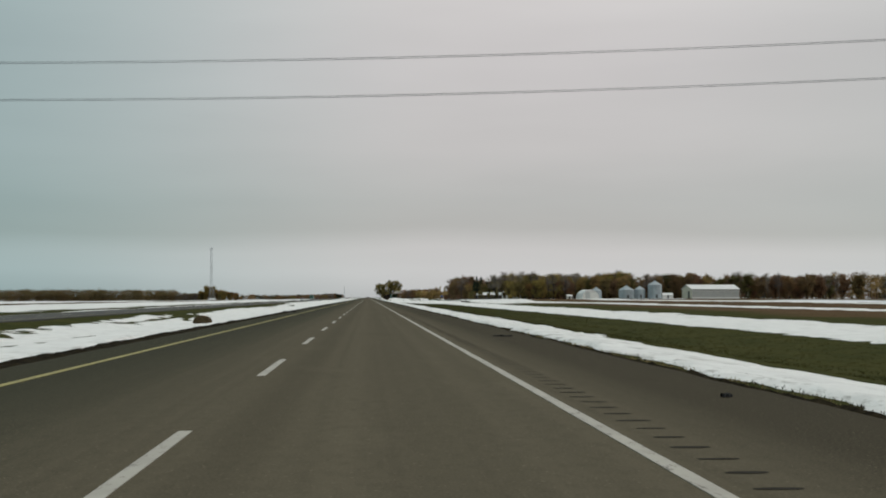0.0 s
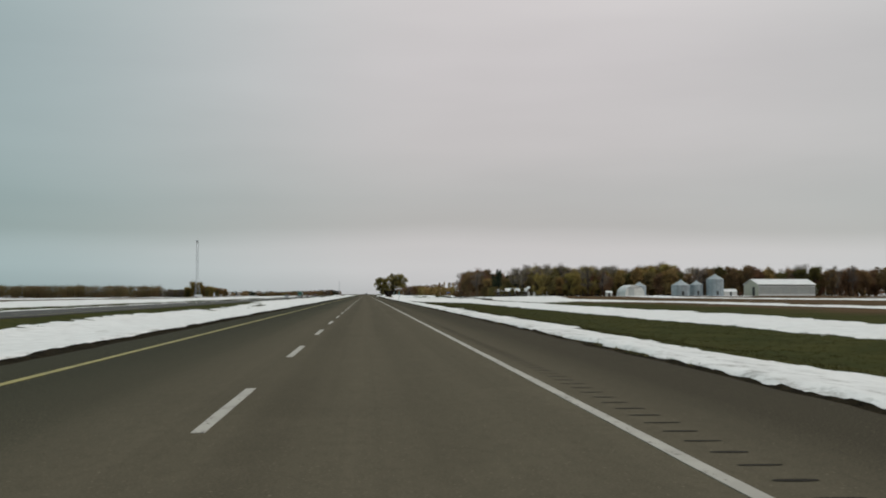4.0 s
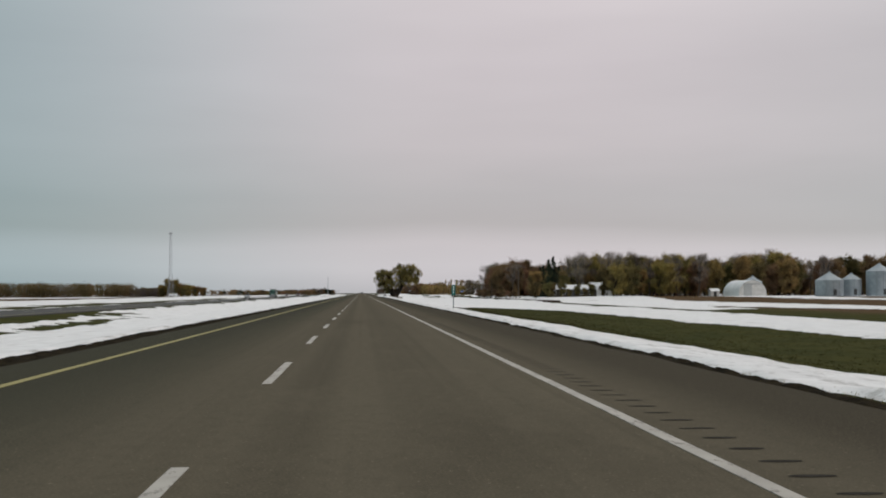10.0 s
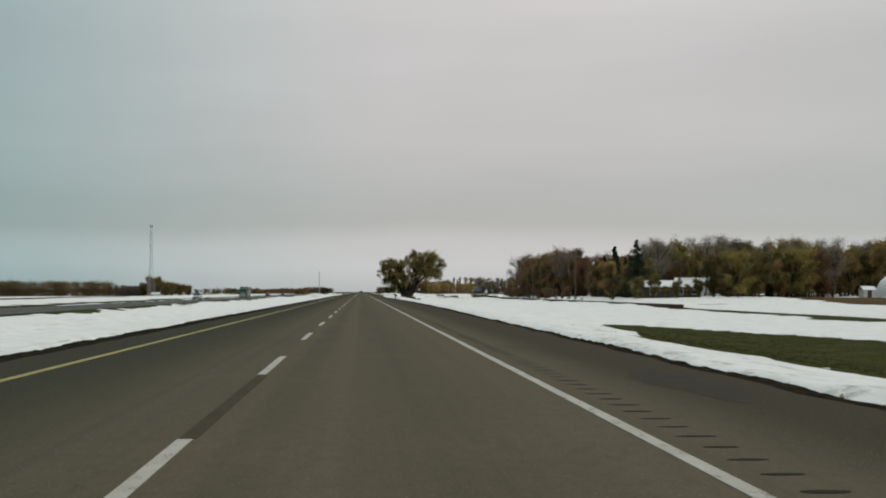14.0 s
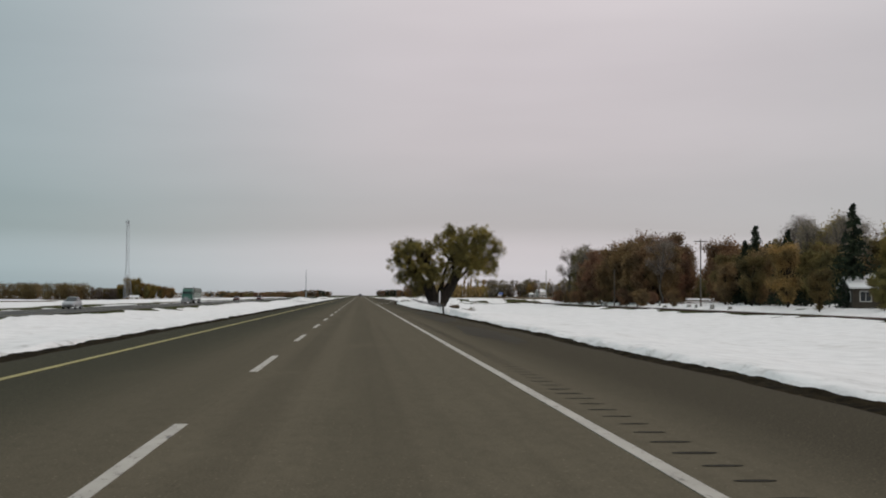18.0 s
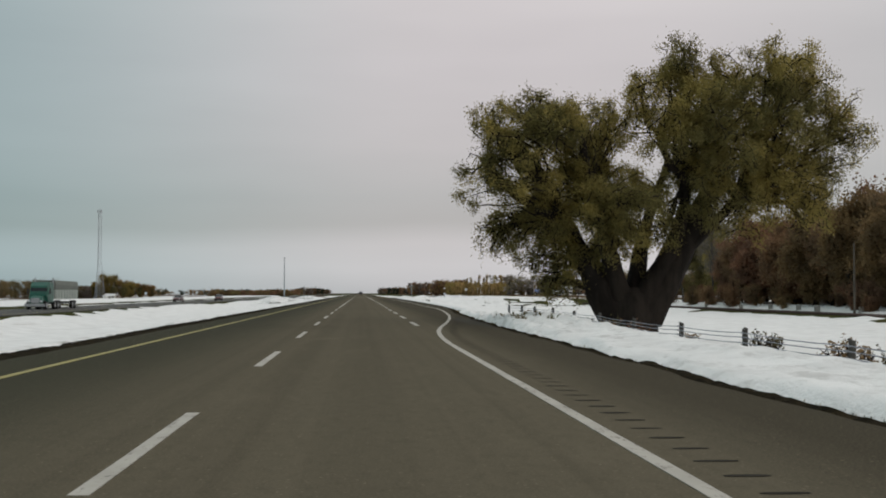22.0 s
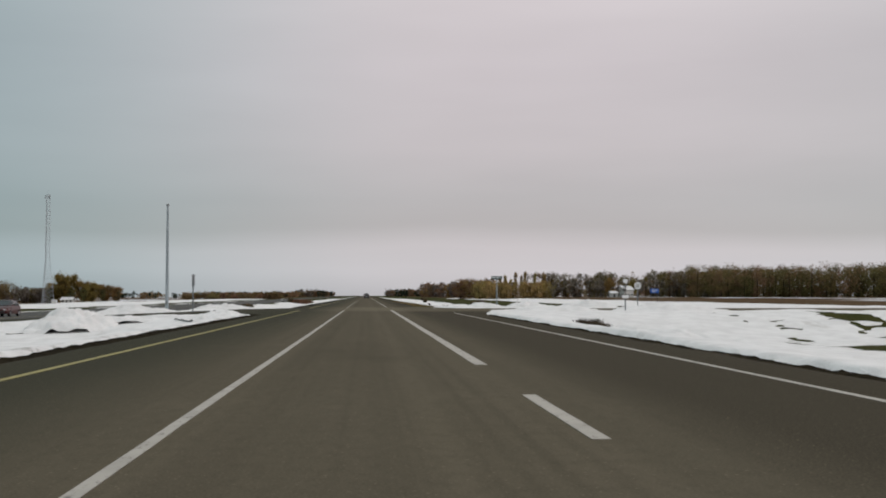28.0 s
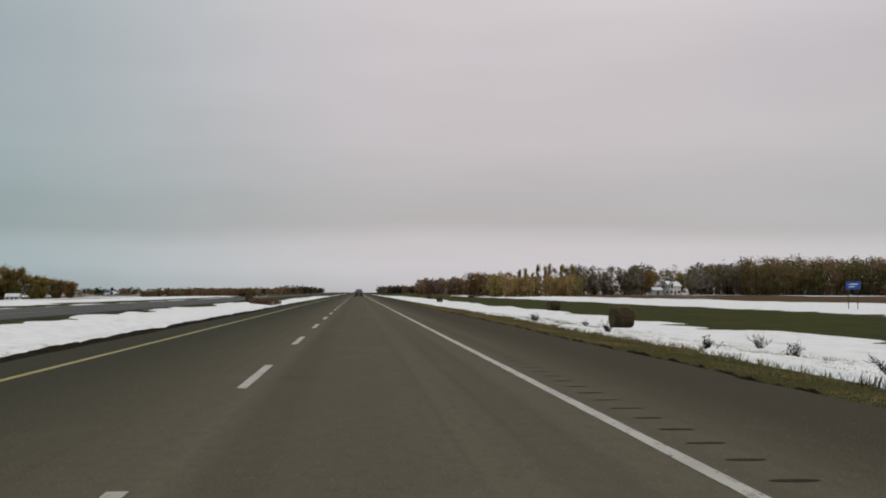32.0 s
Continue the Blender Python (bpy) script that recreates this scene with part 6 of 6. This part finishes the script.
def bale_proto():
    e = thing("round_bale", (0, 0, -40), "weathered dark round hay bale beside the snowy verge", "hay bale", "round hay bales")
    n, m, r, L = 30, 12, 0.80, 1.5
    rng = np.random.default_rng(8)
    v, fs = [], []
    for i in range(m + 1):
        s = -L / 2 + L * i / m
        rr = r * (1 - 0.06 * abs(2 * i / m - 1) ** 6)
        for k in range(n):
            g = 2 * math.pi * k / n
            q = rr * (1 + 0.03 * math.sin(7 * g + i) + rng.normal(0, 0.012))
            zz = max(q * math.sin(g), -r * 0.93)
            v.append((s, q * math.cos(g) * 1.04, zz + r * 0.93))
    for i in range(m):
        fs += [(i * n + k, i * n + (k + 1) % n, (i + 1) * n + (k + 1) % n, (i + 1) * n + k) for k in range(n)]
    part("rolled_hay", mesh_of("rolled_hay", v, fs, HAY, True), e)
    for s in (-1, 1):
        o = 0 if s < 0 else m * n
        rim = v[o:o + n]
        w, f2 = list(rim), []
        for t in (0.75, 0.5, 0.25):
            w += [(a + s * 0.02 * (1 if t == 0.5 else 2), b * t, (c - r * 0.93) * t + r * 0.93) for a, b, c in rim]
        for i in range(3):
            f2 += [(i * n + k, i * n + (k + 1) % n, (i + 1) * n + (k + 1) % n, (i + 1) * n + k) for k in range(n)]
        f2.append(tuple(3 * n + k for k in range(n)))
        part("bale_end", mesh_of("bale_end", w, f2, HAY_END, True), e)
    # loose straws sticking out of the roll
    c = np.stack([rng.uniform(-L / 2, L / 2, 500), *(lambda g: (0.84 * np.cos(g), 0.82 * np.sin(g) + 0.75))(rng.uniform(-0.4, math.pi + 0.4, 500))], 1)
    part("loose_straw", quads_mesh("loose_straw", cards(c, rng, 0.16, 0.012), GRASS_DRY), e)
    return e


bale = bale_proto()
for x, y, tn, s in ((-16.6, 128, 84, 1.0), (-14.5, 982, 62, 1.1), (21.4, 1028, 8, 1.0), (31, 1112, 12, 1.05), (24, 1250, 0, 1.0), (-24, 1215, 30, 1.0), (30, 1390, 10, 1.0)):
    ob = copy_thing(bale, pose(x, y, float(gz(x, y) + max(0.0, float(snow_depth(np.array([x]), np.array([float(y)]))[0]))) - 0.02, 0, 0, tn))
    ob.scale = (s, s, s)
    if y < 200:
        # the oldest one has slumped into the ditch
        ob.scale = (s, s * 1.12, s * 0.82)
        ob.location.z -= 0.42
        ob["label"] = "slumped black round hay bale half sunk in snow"
drop_proto(bale)

# ================= vehicles =================


def lathe_wheel(parent, x, y, z, r, w):
    tyre = tube_part("wheel", parent, RUBBER, (x - w / 2, y, z), (x + w / 2, y, z), r, r, 22)
    tube_part("rim", tyre, SIGN_BACK, (x - w / 2 - 0.01, y, z), (x + w / 2 + 0.01, y, z), r * 0.6, r * 0.6, 16)


def loft(name, sections, material, parent, label="", smooth_it=False):
    """A hull through cross-sections: each (y, half width low, half width high, z low, z high)."""
    v, fs = [], []
    for y, wl_, wh, zl, zh in sections:
        v += [(-wl_, y, zl), (-wl_ * 1.02, y, (zl + zh) / 2), (-wh, y, zh - 0.04), (-wh * 0.9, y, zh), (wh * 0.9, y, zh), (wh, y, zh - 0.04), (wl_ * 1.02, y, (zl + zh) / 2), (wl_, y, zl)]
    k = 8
    for i in range(len(sections) - 1):
        fs += [(i * k + j, i * k + (j + 1) % k, (i + 1) * k + (j + 1) % k, (i + 1) * k + j) for j in range(k)]
    fs += [tuple(range(k)), tuple(range((len(sections) - 1) * k, len(sections) * k))]
    return part(name, mesh_of(name, v, fs, material, smooth_it), parent, label)


def car(x, y, z, turn, paint, label, tall=0.0):
    """A passenger car; its front looks along +y before it is turned."""
    e = thing("car", (x, y, z), label, "car", turn=turn)
    t = tall
    loft("body", [(-2.25, 0.78, 0.76, 0.42, 0.86 + t), (-2.0, 0.88, 0.84, 0.30, 0.98 + t), (-0.8, 0.90, 0.86, 0.26, 0.98 + t), (0.9, 0.90, 0.86, 0.26, 0.97 + t), (1.9, 0.88, 0.80, 0.28, 0.86 + t * 0.8), (2.25, 0.76, 0.68, 0.40, 0.70 + t * 0.6)], paint, e)
    cabin = loft("cabin", [(-1.95, 0.74, 0.60, 0.94 + t, 1.08 + t), (-1.35, 0.78, 0.62, 0.94 + t, 1.44 + t * 1.6), (0.1, 0.78, 0.62, 0.94 + t, 1.46 + t * 1.6), (0.95, 0.76, 0.60, 0.94 + t, 1.02 + t)], GLASS, e)
    loft("roof", [(-1.25, 0.60, 0.58, 1.44 + t * 1.6, 1.49 + t * 1.6), (-0.5, 0.62, 0.60, 1.45 + t * 1.6, 1.52 + t * 1.6), (0.05, 0.60, 0.58, 1.44 + t * 1.6, 1.49 + t * 1.6)], paint, e)
    for sx in (-0.80, 0.80):
        for sy in (-1.38, 1.40):
            lathe_wheel(e, sx, sy, 0.33, 0.33, 0.22)
        box_part("tail_lamp", e, LAMP_RED, sx * 0.82 - 0.14, sx * 0.82 + 0.14, -2.29, -2.2, 0.66 + t, 0.80 + t, 0.01)
        box_part("headlamp", e, LAMP_WHITE, sx * 0.76 - 0.15, sx * 0.76 + 0.15, 2.18, 2.27, 0.55 + t * 0.6, 0.66 + t * 0.6, 0.01)
        box_part("mirror", e, paint, sx * 1.14 - 0.09, sx * 1.14 + 0.09, 0.66, 0.76, 0.98 + t, 1.10 + t, 0.02)
    box_part("rear_bumper", e, paint, -0.78, 0.78, -2.34, -2.2, 0.36, 0.56, 0.03)
    box_part("number_plate", e, SIGN_WHITE, -0.2, 0.2, -2.36, -2.33, 0.58, 0.70)
    box_part("grille", e, DOOR_DARK, -0.5, 0.5, 2.2, 2.27, 0.42, 0.54, 0.01)


car(1.95, 1196, 0.0, 0, CAR_GREY, "dark grey car driving ahead in the lane", 0.18)
car(-34.9, 944, -0.93, 180, CAR_RED, "dark red car on the opposite carriageway", 0.1)
car(-38.6, 902, -0.93, 180, CAR_RED, "dark red car on the opposite carriageway", 0.05)
car(-38.4, 690, -0.93, 180, CAR_SILVER, "silver car on the opposite carriageway", 0.12)


def farm_truck(x, y, z, turn):
    """A green highway tractor with a grain trailer; its front looks along +y before it is turned."""
    e = thing("grain_truck", (x, y, z), "green truck pulling a tarped grain trailer", "truck", turn=turn)
    loft("hood", [(5.2, 0.85, 0.75, 0.75, 1.75), (6.6, 0.80, 0.66, 0.7, 1.60), (6.85, 0.70, 0.58, 0.75, 1.45)], TRUCK_GREEN, e)
    loft("cab", [(3.2, 1.2, 1.15, 0.9, 3.3), (4.6, 1.2, 1.1, 0.9, 3.35), (5.2, 1.15, 1.0, 0.9, 2.9), (5.4, 1.12, 0.95, 0.9, 1.8)], TRUCK_GREEN, e)
    box_part("windscreen", e, GLASS, -0.98, 0.98, 5.18, 5.32, 1.85, 2.65, 0.02)
    box_part("grille", e, SIGN_BACK, -0.5, 0.5, 6.84, 6.92, 0.8, 1.4, 0.02, "pale chrome grille")
    box_part("front_bumper", e, SIGN_BACK, -1.2, 1.2, 6.85, 7.05, 0.35, 0.72, 0.03)
    for sx in (-0.72, 0.72):
        box_part("headlamp", e, LAMP_WHITE, sx - 0.14, sx + 0.14, 6.8, 6.93, 0.9, 1.12, 0.02)
        box_part("mirror", e, DOOR_DARK, sx * 1.85 - 0.1, sx * 1.85 + 0.1, 5.2, 5.3, 1.9, 2.6, 0.02)
        tube_part("exhaust_stack", e, SIGN_BACK, (sx * 1.5, 3.05, 0.9), (sx * 1.5, 3.05, 3.9), 0.09, 0.09, 10)
    box_part("chassis", e, DOOR_DARK, -0.5, 0.5, -8.2, 6.6, 0.62, 0.92)
    box_part("trailer_box", e, TRAILER_PALE, -1.28, 1.28, -8.6, 2.6, 1.25, 2.45, 0.03)
    loft("tarp", [(-8.62, 1.30, 1.2, 2.43, 3.55), (2.62, 1.30, 1.2, 2.43, 3.60)], TARP_GREY, e)
    for k in range(9):
        yy = -8.3 + k * 1.33
        box_part("side_rib", e, TRAILER_PALE, -1.34, -1.285, yy - 0.05, yy + 0.05, 1.3, 2.42)
        box_part("side_rib", e, TRAILER_PALE, 1.285, 1.34, yy - 0.05, yy + 0.05, 1.3, 2.42)
    for sx in (-1.0, 1.0):
        for sy in (6.0, 2.2, 0.9, -6.4, -7.7):
            lathe_wheel(e, sx, sy, 0.52, 0.52, 0.34)


farm_truck(-37.6, 795, -0.93, 180)


# ================= small things =================


def tyre_scrap(x, y, ln, turn, seed, bulk=1.0):
    """A torn strip of tread lying on the shoulder."""
    rng = np.random.default_rng(seed)
    n = 9
    t = np.linspace(-0.5, 0.5, n)
    v, fs = [], []
    for i, q in enumerate(t):
        w = 0.05 * bulk ** 0.7 * (1 + 0.4 * rng.normal()) * (1 - 0.6 * abs(q * 2) ** 3)
        zz = 0.008 + 0.025 * bulk * abs(math.sin(q * 5 + seed))
        v += [(q * ln, -w, 0.004), (q * ln, -w * 0.7, zz + 0.02), (q * ln, w * 0.7, zz + 0.02), (q * ln, w, 0.004)]
    for i in range(n - 1):
        fs += [(i * 4 + k, i * 4 + k + 1, i * 4 + k + 5, i * 4 + k + 4) for k in range(3)] + [(i * 4 + 3, i * 4, i * 4 + 4, i * 4 + 7)]
    ob = new("tyre_scrap", mesh_of("tyre_scrap", v, fs, RUBBER))
    ob.matrix_basis = pose(x, y, 0.001, 0, 0, turn)
    tagged(ob, "torn strip of black tyre tread on the shoulder", "debris")


tyre_scrap(6.1, 15.3, 0.15, 15, 1)
tyre_scrap(5.9, 36.8, 0.6, 4, 2)
tyre_scrap(-4.75, 94.6, 1.1, 14, 3, 3.2)


def stone_marker(x, y, w, ht, turn):
    e = new("stone_marker")
    e.matrix_basis = pose(x, y, float(gz(x, y)) - 0.02, 0, 0, turn)
    tagged(e, "pale upright stone marker in the snow by the grove", "stone marker", "stone markers")
    box_part("plinth", e, CONCRETE, -w * 0.7, w * 0.7, -0.2, 0.2, 0, 0.16, 0.02)
    box_part("slab", e, CONCRETE, -w / 2, w / 2, -0.08, 0.08, 0.15, ht, 0.05)


mk = random.Random(12)
for k in range(15):
    stone_marker(mk.uniform(57.8, 60.5), 700 + k * 9.2 + mk.uniform(-1.5, 1.5), mk.uniform(0.4, 0.8), mk.uniform(0.5, 1.0), mk.uniform(-8, 8))


def twig_shrub(x, y, ht, seed, leafy):
    """A bare bush: thin crooked stems with a few dead leaves."""
    rng = np.random.default_rng(seed)
    e = thing("bare_shrub", (x, y, float(gz(x, y)) + 0.08), "bare twiggy shrub poking out of the roadside snow", "shrub", "roadside shrubs")
    limbs, tips = [], []
    for k in range(14):
        tip = np.array([rng.normal(0, 0.45), rng.normal(0, 0.45), rng.uniform(0.6, 1.0)]) * ht
        p = bend((rng.normal(0, 0.06), rng.normal(0, 0.06), 0), tip, rng, 0.05 * ht, 6)
        limbs.append((p, np.linspace(0.022, 0.006, 6)))
        for j in range(3):
            s = p[rng.integers(2, 5)]
            t2 = s + rng.normal(0, 0.25, 3) * ht + (0, 0, 0.15 * ht)
            q = bend(s, t2, rng, 0.03 * ht, 4)
            limbs.append((q, np.linspace(0.010, 0.004, 4)))
            tips.append(q[-1])
    part("stems", tubes_mesh("stems", limbs, BARK, 4), e)
    tips = np.array(tips)
    pts = tips[rng.integers(0, len(tips), leafy)] + rng.normal(0, 0.1 * ht, (leafy, 3))
    part("leaves", quads_mesh("leaves", cards(pts, rng, 0.11, 0.05), LEAF_GREEN if seed % 2 else LEAF_OAK), e)


sh = random.Random(3)
for k in range(23):
    y = 650 + k * 2.5 + sh.uniform(-1, 1)
    twig_shrub((12.4 if y < 684 else 10.4) + sh.uniform(-1.5, 2.0), y, sh.uniform(0.25, 0.55), 200 + k, 130)
for k, (x, y, hh) in enumerate(((8.0, 693.4, 0.5), (8.5, 695.6, 0.55), (7.7, 690.8, 0.4), (8.9, 692.6, 0.6), (9.3, 699.5, 0.5), (8.6, 688.6, 0.45), (9.6, 703.0, 0.45), (7.9, 697.8, 0.35))):
    twig_shrub(x, y, hh * 0.8, 301 + 2 * k, 240)
for k in range(8):
    twig_shrub(14.5 + sh.uniform(-2.5, 6), 960 + k * 9 + sh.uniform(-3, 3), sh.uniform(0.35, 0.6), 240 + k, 20)


def tufts(name, n, place, hgt, material, label, seed):
    """Blades of grass, gathered in tufts."""
    rng = np.random.default_rng(seed)
    x, y = place(rng, n)
    z = gz(x, y)
    k = 7
    x, y, z = (np.repeat(q, k) for q in (x, y, z))
    m = len(x)
    x, y = x + rng.normal(0, 0.09, m), y + rng.normal(0, 0.09, m)
    lean = rng.normal(0, 0.35, (m, 2))
    hh = hgt * rng.uniform(0.5, 1.3, m)
    w = rng.normal(0, 1, (m, 2))
    w = w / np.linalg.norm(w, axis=1, keepdims=True) * 0.012
    base = np.stack([x, y, z - 0.03], 1)
    top = base + np.stack([lean[:, 0] * hh, lean[:, 1] * hh, hh], 1)
    ww = np.concatenate([w, np.zeros((m, 1))], 1)
    ob = new(name, quads_mesh(name, np.stack([base - ww, base + ww, top + ww * 0.3, top - ww * 0.3], 1), material))
    return tagged(ob, label, "grass", kind="stuff")


tufts("verge_grass", 12000, lambda r, n: (7.15 + np.abs(r.normal(0, 1.6, n)), r.uniform(950, 1080, n)), 0.038, GRASS_DRY, "dry tan grass along the pavement edge", 31)
tufts("verge_grass", 5200, lambda r, n: (pave_right(q := r.uniform(4, 900, n)) + 0.1 + np.abs(r.normal(0, 0.28, n)), q), 0.075, GRASS_DRY, "short dead grass along the pavement edge", 32)
tufts("verge_grass", 5000, lambda r, n: (-5.0 - np.abs(r.normal(0, 0.3, n)), r.uniform(4, 1010, n)), 0.07, GRASS_DRY, "short dead grass along the pavement edge", 33)
tufts("verge_grass", 16000, lambda r, n: (15.5 + 20 * r.uniform(0, 1, n) ** 1.5, r.uniform(10, 500, n)), 0.09, GRASS_GREEN, "olive grass in the ditch", 34)
tufts("verge_grass", 4000, lambda r, n: (9.5 + 12 * r.uniform(0, 1, n), r.uniform(948, 1060, n)), 0.16, GRASS_DRY, "dry grass standing through patchy snow", 35)

tufts("verge_grass", 7000, lambda r, n: (pave_right(q := r.uniform(4, 900, n)) + 0.45 + np.abs(r.normal(0, 0.45, n)), q), 0.06, GRASS_DEAD, "dark dead weeds poking through the snow edge", 36)
tufts("verge_grass", 3500, lambda r, n: (-5.25 - np.abs(r.normal(0, 0.22, n)), r.uniform(4, 1010, n)), 0.06, GRASS_DEAD, "dark dead weeds poking through the snow edge", 37)


def weed_patch(x0, y0, x1, y1, spread, groups):
    """Places of dead weeds, gathered in small groups along a line."""
    def place(r, n):
        u = r.uniform(0, 1, groups)
        cx, cy = x0 + u * (x1 - x0) + r.normal(0, spread, groups), y0 + u * (y1 - y0) + r.normal(0, spread * 1.5, groups)
        k = r.integers(0, groups, n)
        return cx[k] + r.normal(0, 0.16, n), cy[k] + r.normal(0, 0.3, n)
    return place


tufts("dead_weeds", 700, weed_patch(13.2, 884, 17.0, 900, 0.35, 26), 0.34, GRASS_DEAD, "dark dead weeds standing through roadside snow", 38)
tufts("dead_weeds", 300, weed_patch(11.4, 938, 10.2, 962, 0.5, 30), 0.22, GRASS_DEAD, "dark dead weeds standing through roadside snow", 39)
